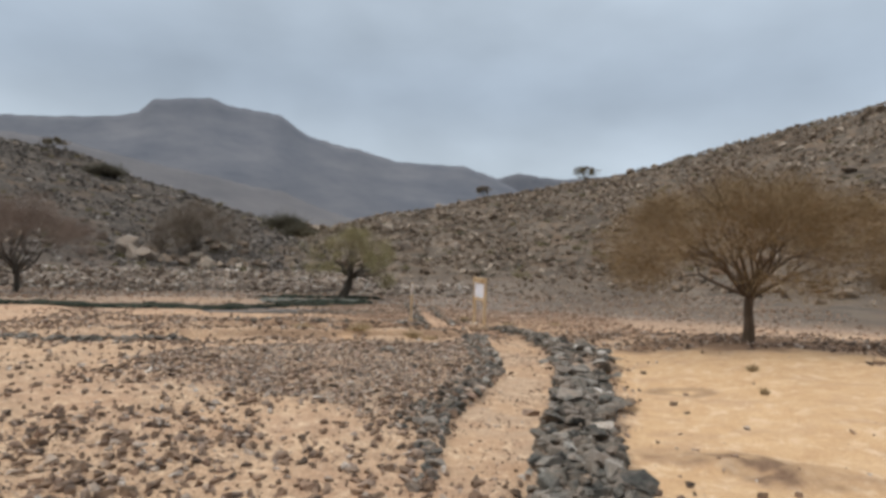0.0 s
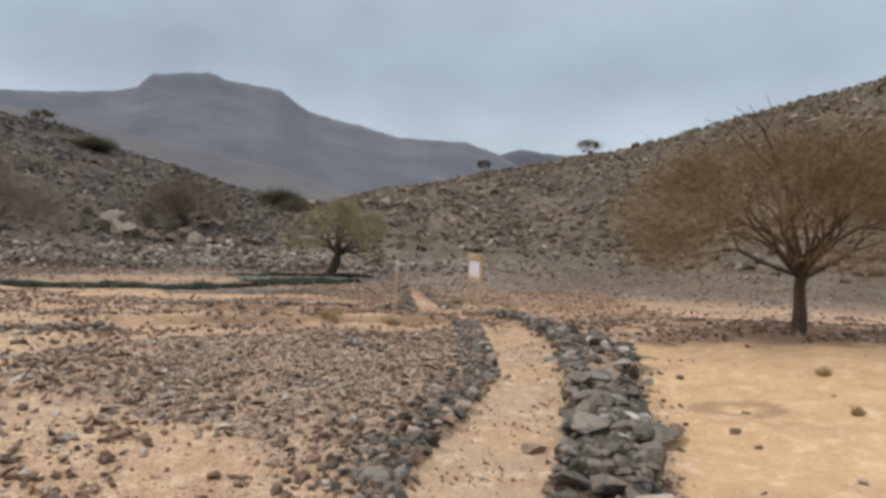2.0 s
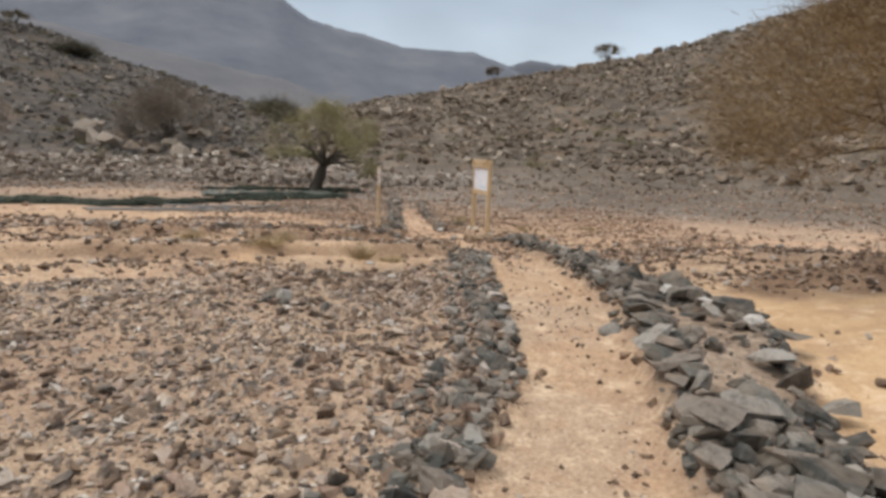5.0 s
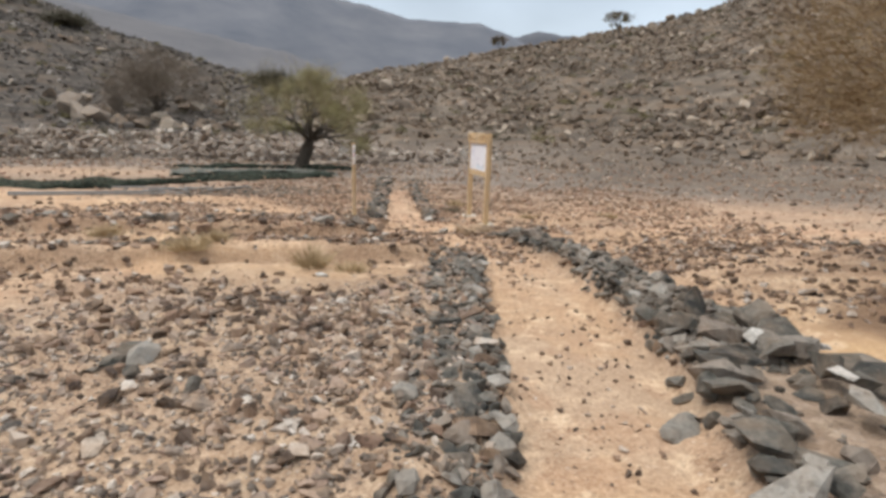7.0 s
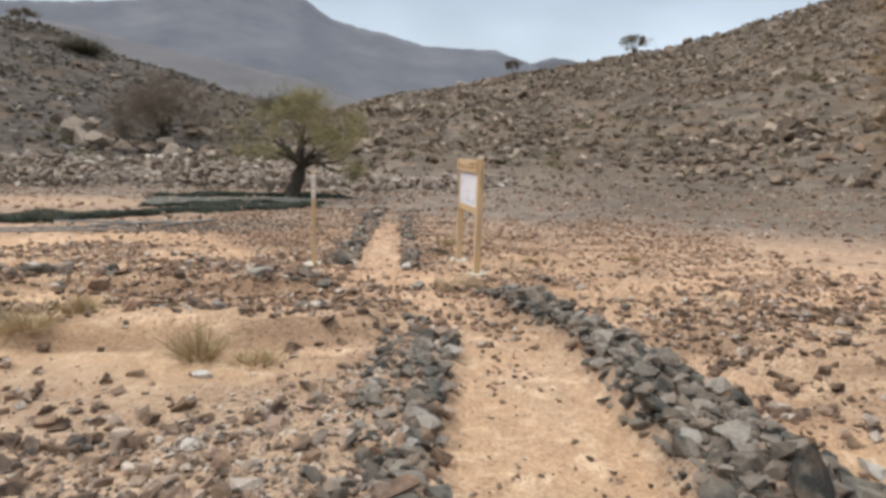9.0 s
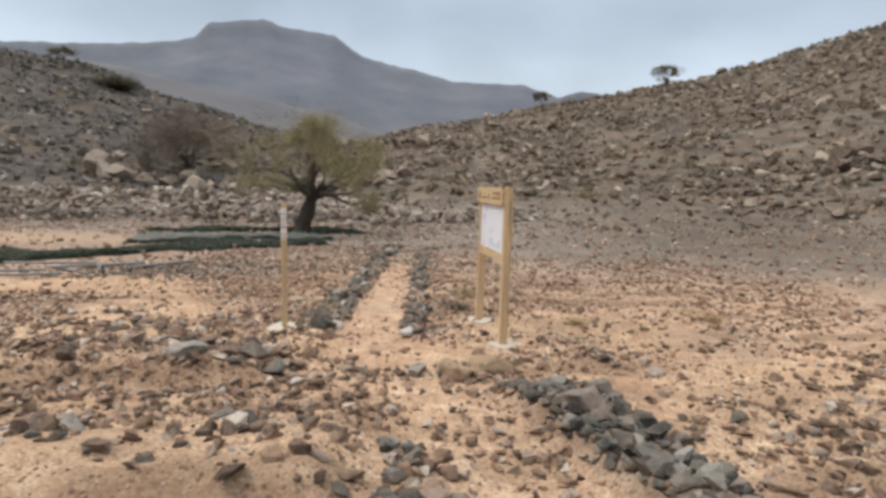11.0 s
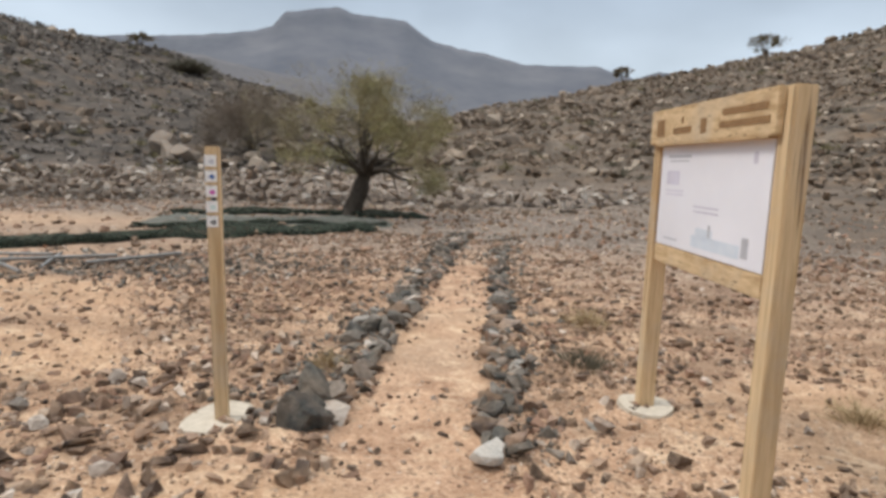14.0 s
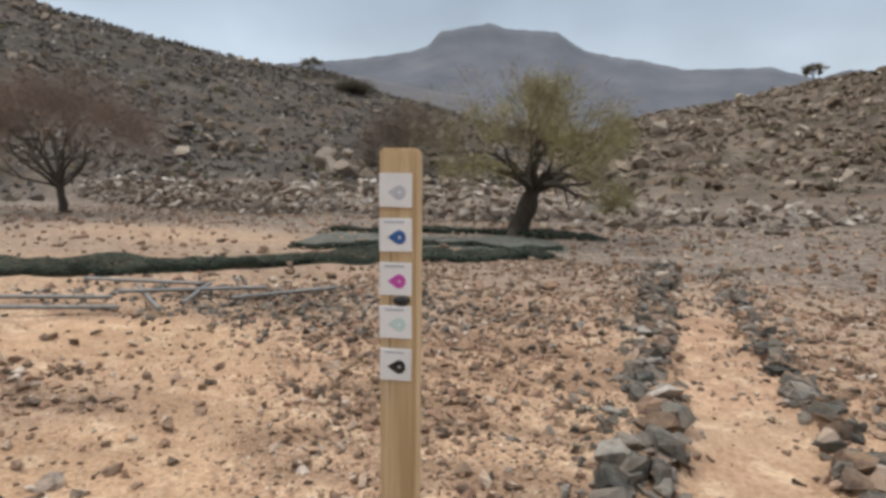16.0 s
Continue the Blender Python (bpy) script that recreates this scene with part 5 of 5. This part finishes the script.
stone_row("scatter of dark brown stones near the marker post", ((-3.1, 21.1), (-1.7, 21.3)), 42, 0.06, 0.24, 79, 0.16)
stone_row("few flat brown stones beside the notice board", ((2.0, 20.9), (2.8, 20.8)), 14, 0.07, 0.24, 80, 0.1)
stone_row("broken band of brown stones across pale sand", ((-4.5, 17.6), (-1.8, 18.0), (0.3, 18.5)), 60, 0.06, 0.26, 85, 0.2)
stone_row("loose stones along the path corner", ((0.6, 20.1), (2.2, 19.6)), 40, 0.05, 0.18, 83, 0.14)
boulder(1.12, 20.0, 0.46, "rounded tan boulder at the path corner", TAN_ROCK, 0.75, 1)
boulder(1.50, 20.15, 0.50, "pale brown boulder half sunk in sand", TAN_ROCK, 0.6, 2)
boulder(0.80, 20.02, 0.26, "dark grey angular rock at the path corner", STONE, 0.8, 3)
boulder(-1.28, 19.62, 0.40, "large flat grey rock beside the path", STONE, 0.55, 4)
boulder(-0.50, 19.75, 0.40, "grey rock lying beside the path", STONE, 0.6, 5)
boulder(-0.74, 22.02, 0.44, "dark grey boulder at the path edge", STONE, 0.9, 6)
boulder(-0.62, 21.62, 0.40, "grey boulder at the corner of the edging", STONE, 0.8, 25)
boulder(0.34, 22.1, 0.24, "reddish brown rock beside the path", STONE_BROWN, 0.8, 26)
boulder(1.36, 8.56, 0.36, "flat brown slab lying on the sandy path", STONE_BROWN, 0.35, 27)
boulder(-0.61, 13.02, 0.17, "dark rock among broken stones", STONE, 0.8, 28)
boulder(-2.17, 18.4, 0.44, "flat pale grey rock on the bank", STONE_BROWN, 0.4, 29)
boulder(-0.6, 16.44, 0.24, "pale pink rock lying on sand", WHITE_ROCK, 0.5, 30)
boulder(-3.36, 22.11, 0.16, "dark brown rock on the sand", STONE_BROWN, 0.7, 31)
boulder(-3.02, 23.67, 0.18, "dark brown rock on the sand", STONE_BROWN, 0.7, 32)
boulder(3.11, 20.52, 0.28, "dark flat rock on reddish sand", STONE_BROWN, 0.5, 33)
stone_row("knot of grey stones in the rubble", ((-1.4, 13.45), (-1.05, 13.5)), 14, 0.1, 0.28, 84, 0.1, STONE)
boulder(0.46, 21.5, 0.25, "pale white rock at the path edge", WHITE_ROCK, 0.75, 52)
boulder(2.20, 18.95, 0.52, "grey boulder at the end of the wall", STONE, 0.9, 8)
boulder(3.62, 14.55, 0.60, "rounded dark grey boulder against the low wall", STONE, 0.8, 41)
boulder(3.20, 14.85, 0.46, "upright grey boulder in the low wall", STONE, 1.0, 42)
boulder(3.95, 15.5, 0.26, "small white rock on orange sand", WHITE_ROCK, 0.5, 43)
boulder(2.36, 12.9, 0.36, "dark flat rock lying on the path", STONE, 0.55, 9)
boulder(-2.0, 20.72, 0.30, "dark brown boulder on the sand", STONE_BROWN, 0.9, 10)
boulder(-35.9, 66.4, 3.4, "big pale boulder on the hillside", PALE_ROCK, 0.95, 23, 0.05)
boulder(-34.9, 65.2, 2.8, "pale jagged boulder on the hillside", PALE_ROCK, 0.9, 35, 0.08)
boulder(-33.4, 65.6, 3.0, "pale boulder beside a bigger one", PALE_ROCK, 0.8, 24, 0.05)
boulder(-5.0, 76.0, 2.6, "pale boulder on the low ridge", PALE_ROCK, 0.7, 12)
boulder(2.0, 77.0, 2.2, "pale boulder on the low ridge", PALE_ROCK, 0.7, 13)
for bx, by, bs, sd in ((24.0, 50.5, 1.7, 14), (26.5, 51.5, 1.5, 15), (28.6, 51.0, 2.0, 16), (30.5, 53.0, 1.4, 17)):
    boulder(bx, by, bs, "grey boulder at the foot of the hill", STONE_BROWN, 0.75, sd)


def field_wall():
    """The old dry-stone field wall below the hills."""
    rng = np.random.default_rng(81)
    root = tagged(new("field_wall"), "old dry-stone field wall of pale brown boulders", "stone wall")
    foot = lambda x: float(back_wall_y(x))
    near, rest = 0, []
    x = -38.0
    while x < 4.0:
        full = 1.6 if x < -9 else 1.25 if x < -4 else 0.8
        z = H(x, foot(x) - 0.7) - 0.05
        top = z + full * rng.uniform(0.85, 1.1)
        while z < top:
            s = rng.uniform(0.30, 0.68)
            yy = foot(x) - 0.45 + rng.uniform(-0.1, 0.1) + (z - top) * 0.12 + 0.3
            xx = x + rng.uniform(-0.08, 0.08)
            if -19.0 < x < -3.0 and near < 300:
                put_stone(xx, yy, z + s * 0.3, s, rng, WALL_STONE, root, 0.95, 20)
                near += 1
            else:
                rest.append((xx, yy, z + s * 0.3, s * 1.05))
            z += s * 0.62
        x += rng.uniform(0.24, 0.40)
    rest = np.array(rest)
    scatter("wall_rubble", rest[:, :3], rest[:, 3], WALL_FILL, "piled wall stones", seed=82, parent=root, tilt=0.35)


field_wall()


# ---- marker post and notice board ----
def box(bm, sx, sy, sz, m, bevel=0.0):
    made = bmesh.ops.create_cube(bm, size=1.0, matrix=m @ Matrix.Diagonal((sx, sy, sz, 1)))
    if bevel:
        edges = {e for v in made["verts"] for e in v.link_edges}
        bmesh.ops.bevel(bm, geom=list(edges), offset=bevel, segments=2, affect="EDGES", clamp_overlap=True)


def box_mesh(name, sx, sy, sz, mat, bevel=0.0):
    bm = bmesh.new()
    box(bm, sx, sy, sz, Matrix.Identity(4), bevel)
    return bm_mesh(name, bm, mat)


def footing(radius, tall, seed):
    """A rough lump of cast concrete."""
    bm = bmesh.new()
    bmesh.ops.create_cone(bm, cap_ends=True, segments=22, radius1=radius, radius2=radius * 0.78, depth=tall)
    bmesh.ops.subdivide_edges(bm, edges=bm.edges, cuts=1, use_grid_fill=True)
    for v in bm.verts:
        v.co += Vector(noise.noise_vector(v.co * 7 + Vector((seed, 0, 0)))) * 0.028
    return bm_mesh("footing", bm, CONCRETE)


def mark_mesh(size, mat):
    """A pointed drop with a round hole, pointing to one side."""
    bm = bmesh.new()
    outer, inner = [], []
    for k in range(28):
        a = radians(-122 + 244 * k / 26) if k < 27 else math.pi
        outer.append((0.14 + 0.56 * math.cos(a), 0.60 * math.sin(a)) if k < 27 else (-0.86, 0.0))
        inner.append((0.16 + 0.12 * math.cos(a), 0.12 * math.sin(a)))
    vo = [bm.verts.new((p[0] * size, 0, p[1] * size)) for p in outer]
    vi = [bm.verts.new((p[0] * size, 0, p[1] * size)) for p in inner]
    for k in range(28):
        j = (k + 1) % 28
        bm.faces.new((vo[k], vo[j], vi[j], vi[k]))
    ext = bmesh.ops.extrude_face_region(bm, geom=bm.faces[:])
    bmesh.ops.translate(bm, verts=[g for g in ext["geom"] if isinstance(g, bmesh.types.BMVert)], vec=(0, -0.0008, 0))
    bmesh.ops.recalc_face_normals(bm, faces=bm.faces)
    return bm_mesh("mark", bm, mat)


def marker_post():
    px, py = -1.09, 21.54
    zg = -0.93
    root = tagged(new("marker_post"), "square pine trail marker post carrying five white plates", "marker post")
    root.matrix_basis = pose(px, py, zg, 0, -0.6, 19)
    part("shaft", box_mesh("shaft", 0.068, 0.068, 1.72, TIMBER, 0.005), root, "", pose(0, 0, 0.72))
    part("footing", footing(0.27, 0.16, 1), root, "rough pale concrete foot", pose(0, 0, -0.02))
    inks = (INK_GREY, INK_BLUE, INK_PINK, INK_PALE, INK_BLACK)
    for k, ink in enumerate(inks):
        z = 0.575 - zg - 0.0805 * k
        pl = part("plate", box_mesh("plate", 0.060, 0.003, 0.061, PLATE, 0.0008), root, "white square waymark plate", pose(-0.003, -0.0365, z, 0, rx_jit(k), 0))
        part("mark", mark_mesh(0.0215, ink), pl, "", pose(0.004, -0.0016, -0.004))
        if k:
            part("lettering", box_mesh("lettering", 0.036, 0.0006, 0.0035, INK_GREY), pl, "tiny unreadable grey lettering", pose(-0.002, -0.0019, 0.0235))
    bm = bmesh.new()
    bmesh.ops.create_icosphere(bm, subdivisions=2, radius=0.014, matrix=Matrix.Diagonal((1.2, 0.5, 0.7, 1)))
    part("knot", bm_mesh("knot", bm, INK_BLACK, True), root, "dark knot in the timber", pose(0.008, -0.035, 0.575 - zg - 0.0805 * 2.5))


def rx_jit(k):
    return (0.8, -0.6, 0.4, -0.5, 0.9)[k]


def notice_board():
    n, f = Vector((1.605, 21.265, 0)), Vector((1.295, 22.38, 0))
    zg = -0.90
    root = tagged(new("notice_board"), "timber notice board with a white panel on two square posts", "notice board")
    way = f - n
    turn = math.degrees(math.atan2(way.y, way.x))
    span = way.length
    root.matrix_basis = pose(n.x, n.y, zg, 0, 0, turn)
    # local x runs from post to post, local +y faces the path
    for x in (0.0, span):
        part("post", box_mesh("post", 0.09, 0.09, 2.0, TIMBER, 0.006), root, "", pose(x, 0, 0.83))
        part("footing", footing(0.20, 0.14, 3 + x), root, "rough pale concrete foot", pose(x, 0, -0.02))
    mid = span / 2
    inner = span - 0.1
    hd = part("header", box_mesh("header", span + 0.03, 0.030, 0.19, PLANK, 0.005), root, "pine header plank with routed writing", pose(mid + 0.02, 0.061, 1.735))
    part("shelf", box_mesh("shelf", span - 0.092, 0.05, 0.012, PLANK, 0.004), root, "", pose(mid, 0.055, 1.636))
    for cx, cz, w, h in ((-0.36, 0.028, 0.34, 0.028), (-0.36, -0.028, 0.38, 0.028), (-0.02, -0.02, 0.05, 0.07), (0.20, -0.03, 0.20, 0.032), (0.20, 0.022, 0.02, 0.03), (0.46, -0.005, 0.09, 0.09)):
        part("lettering", box_mesh("lettering", w, 0.006, h, TIMBER_DARK), hd, "unreadable routed letters", pose(cx, 0.0155, cz))
    part("backing", box_mesh("backing", inner, 0.03, 0.66, PLANK, 0.003), root, "", pose(mid, 0.012, 1.33))
    panel = part("panel", box_mesh("panel", inner - 0.02, 0.006, 0.555, PAPER, 0.002), root, "white printed notice panel", pose(mid, 0.034, 1.357))
    for cx, cz, w, h, ink in ((0.30, 0.215, 0.26, 0.014, INK_GREY), (0.30, 0.19, 0.22, 0.008, INK_GREY), (0.36, 0.10, 0.15, 0.075, INK_LILAC), (0.33, 0.03, 0.20, 0.008, INK_LILAC), (0.33, 0.01, 0.20, 0.008, INK_LILAC),
                              (0.34, -0.235, 0.16, 0.010, INK_GREY), (-0.12, -0.215, 0.44, 0.06, INK_SKY), (-0.02, -0.17, 0.16, 0.05, INK_SKY), (-0.07, -0.15, 0.02, 0.06, INK_GREY),
                              (-0.38, -0.19, 0.05, 0.09, INK_GREY), (-0.40, 0.20, 0.03, 0.05, INK_LILAC), (-0.02, -0.04, 0.24, 0.008, INK_LILAC), (-0.02, -0.065, 0.24, 0.008, INK_LILAC)):
        part("lettering", box_mesh("lettering", w, 0.001, h, ink), panel, "faint unreadable print", pose(cx, 0.0038, cz))
    part("rail", box_mesh("rail", inner - 0.004, 0.05, 0.10, PLANK, 0.004), root, "", pose(mid, 0.014, 1.025))


marker_post()
notice_board()


# ---- netting and poles ----
def net_roll(label, points, half, tall, seed, mat, flat=0.0):
    """A rumpled length of netting that lies along the ground."""
    pts = [Vector((p[0], p[1], 0)) for p in points]
    d = np.concatenate([[0], np.cumsum([(b - a).length for a, b in zip(pts, pts[1:])])])
    n, m = int(d[-1] / 0.14), 13
    t = np.linspace(0, d[-1], n)
    cx, cy = np.interp(t, d, [p.x for p in pts]), np.interp(t, d, [p.y for p in pts])
    gx, gy = np.gradient(cx), np.gradient(cy)
    L = np.hypot(gx, gy)
    nx, ny = -gy / L, gx / L
    u = np.linspace(-1, 1, m)
    T, U = np.meshgrid(t, u, indexing="ij")
    wide = half * (0.7 + 0.6 * vnoise(T * 0.8 + seed, T * 0))
    off = U * wide + 0.25 * half * (vnoise(T * 0.5 + 3 * seed, T * 0 + 5) - 0.5)
    X, Y = cx[:, None] + nx[:, None] * off, cy[:, None] + ny[:, None] * off
    ends = np.clip(np.minimum(T, d[-1] - T) / 0.6, 0.1, 1)
    hump = (1 - U ** 2) ** 0.7 * tall * (0.15 + 1.5 * fbm(T * 0.9 + 7 * seed, U * 1.6, 3)) * ends
    Z = height(X, Y) + hump + 0.09 * (fbm(T * 2.6 + seed, U * 3, 4) - 0.35) * ends + 0.004 - 0.04 * (np.abs(U) > 0.95)
    v = np.stack([X.ravel(), Y.ravel(), Z.ravel()], 1)
    i = np.arange(n * m).reshape(n, m)
    f = np.stack([i[:-1, :-1].ravel(), i[1:, :-1].ravel(), i[1:, 1:].ravel(), i[:-1, 1:].ravel()], 1)
    root = tagged(new("shade_net"), label, "netting", "netting on the ground")
    part("sheet", mesh_of("sheet", v, f, mat, True), root)
    # the near edge, rolled up into a loose rope
    tt = np.linspace(0.2, d[-1] - 0.2, int(d[-1] / 0.11))
    j = np.clip((tt / d[-1] * (n - 1)).astype(int), 0, n - 1)
    sway = -wide[j, 0] * (0.80 + 0.5 * (fbm(tt * 1.1 + seed, tt * 0, 3) - 0.5))
    ex, ey = cx[j] + nx[j] * sway, cy[j] + ny[j] * sway
    girth = 0.035 + 0.085 * fbm(tt * 1.7 + 2 * seed, tt * 0 + 3, 3)
    ez = height(ex, ey) + girth * 0.7
    sides = 8
    ring = np.linspace(0, 2 * np.pi, sides, endpoint=False)
    lump = girth[:, None] * (0.8 + 0.5 * vnoise(tt[:, None] * 5 + seed, ring[None, :] * 1.3))
    rx = ex[:, None] + nx[j][:, None] * np.cos(ring)[None, :] * lump * 1.3
    ry = ey[:, None] + ny[j][:, None] * np.cos(ring)[None, :] * lump * 1.3
    rz = ez[:, None] + np.sin(ring)[None, :] * lump
    i = np.arange(len(tt) * sides).reshape(len(tt), sides)
    k = np.roll(i, -1, axis=1)
    f = np.stack([i[:-1].ravel(), i[1:].ravel(), k[1:].ravel(), k[:-1].ravel()], 1)
    part("rolled_edge", mesh_of("rolled_edge", np.stack([rx.ravel(), ry.ravel(), rz.ravel()], 1), f, NET, True), root, "dark rolled edge")


net_roll("long rumpled roll of dark green shade netting on the ground", ((-27, 24.8), (-20, 24.6), (-14, 24.9), (-10.5, 25.5), (-8.7, 27.1), (-7.2, 28.9), (-5.4, 30.8), (-3.8, 32.4)), 0.55, 0.20, 1, NET)
net_roll("faded green netting spread flat behind the roll", ((-10.0, 31.9), (-8.2, 32.7), (-6.3, 33.7), (-4.4, 34.9)), 1.55, 0.08, 2, NET_FADED)
net_roll("dark green netting bunched around the tree foot", ((-11.0, 33.8), (-9.0, 35.4), (-7.2, 36.6), (-5.6, 36.9), (-3.6, 36.9)), 0.34, 0.18, 3, NET)


def metal_pole(a, b, r=0.026, lift=0.09):
    pa, pb = Vector((a[0], a[1], H(*a) + lift)), Vector((b[0], b[1], H(*b) + lift))
    bm = bmesh.new()
    bmesh.ops.create_cone(bm, cap_ends=True, segments=12, radius1=r, radius2=r, depth=(pb - pa).length)
    ob = new("metal_pole", bm_mesh("metal_pole", bm, STEEL))
    ob.matrix_basis = Matrix.Translation((pa + pb) / 2) @ (pb - pa).to_track_quat("Z", "Y").to_matrix().to_4x4()
    tagged(ob, "grey galvanised metal pole lying on the gravel", "pole", "loose poles")


for a, b in (((-9.4, 22.9), (-7.05, 24.85)), ((-9.0, 22.4), (-6.55, 24.6)), ((-8.42, 25.37), (-7.04, 26.15)), ((-7.74, 25.68), (-6.12, 24.77)), ((-6.2, 25.15), (-6.95, 26.2)), ((-7.3, 25.1), (-6.0, 26.3)), ((-5.9, 25.6), (-5.1, 26.6))):
    metal_pole(a, b)

shrub(0.93, 23.2, 0.5, 0.14, LEAF_DARK, "flat dark olive scrub on reddish sand", 230, 320)

# ---- dry shrubs ----
for k, (sx, sy, sw, st) in enumerate(((-2.4, 16.9, 0.75, 0.24), (-0.3, 16.8, 0.5, 0.18), (-0.78, 16.78, 0.62, 0.34), (-2.32, 17.5, 0.5, 0.22), (-4.4, 18.4, 0.6, 0.2), (1.0, 24.6, 0.5, 0.18), (-0.9, 22.6, 0.3, 0.16),
                                      (4.6, 23.4, 0.5, 0.16), (5.4, 9.6, 0.16, 0.16), (6.1, 11.3, 0.22, 0.2), (2.6, 22.6, 0.45, 0.14))):
    shrub(sx, sy, sw, st, STRAW, "low tuft of dry straw-coloured scrub in sand", 200 + k, 260)
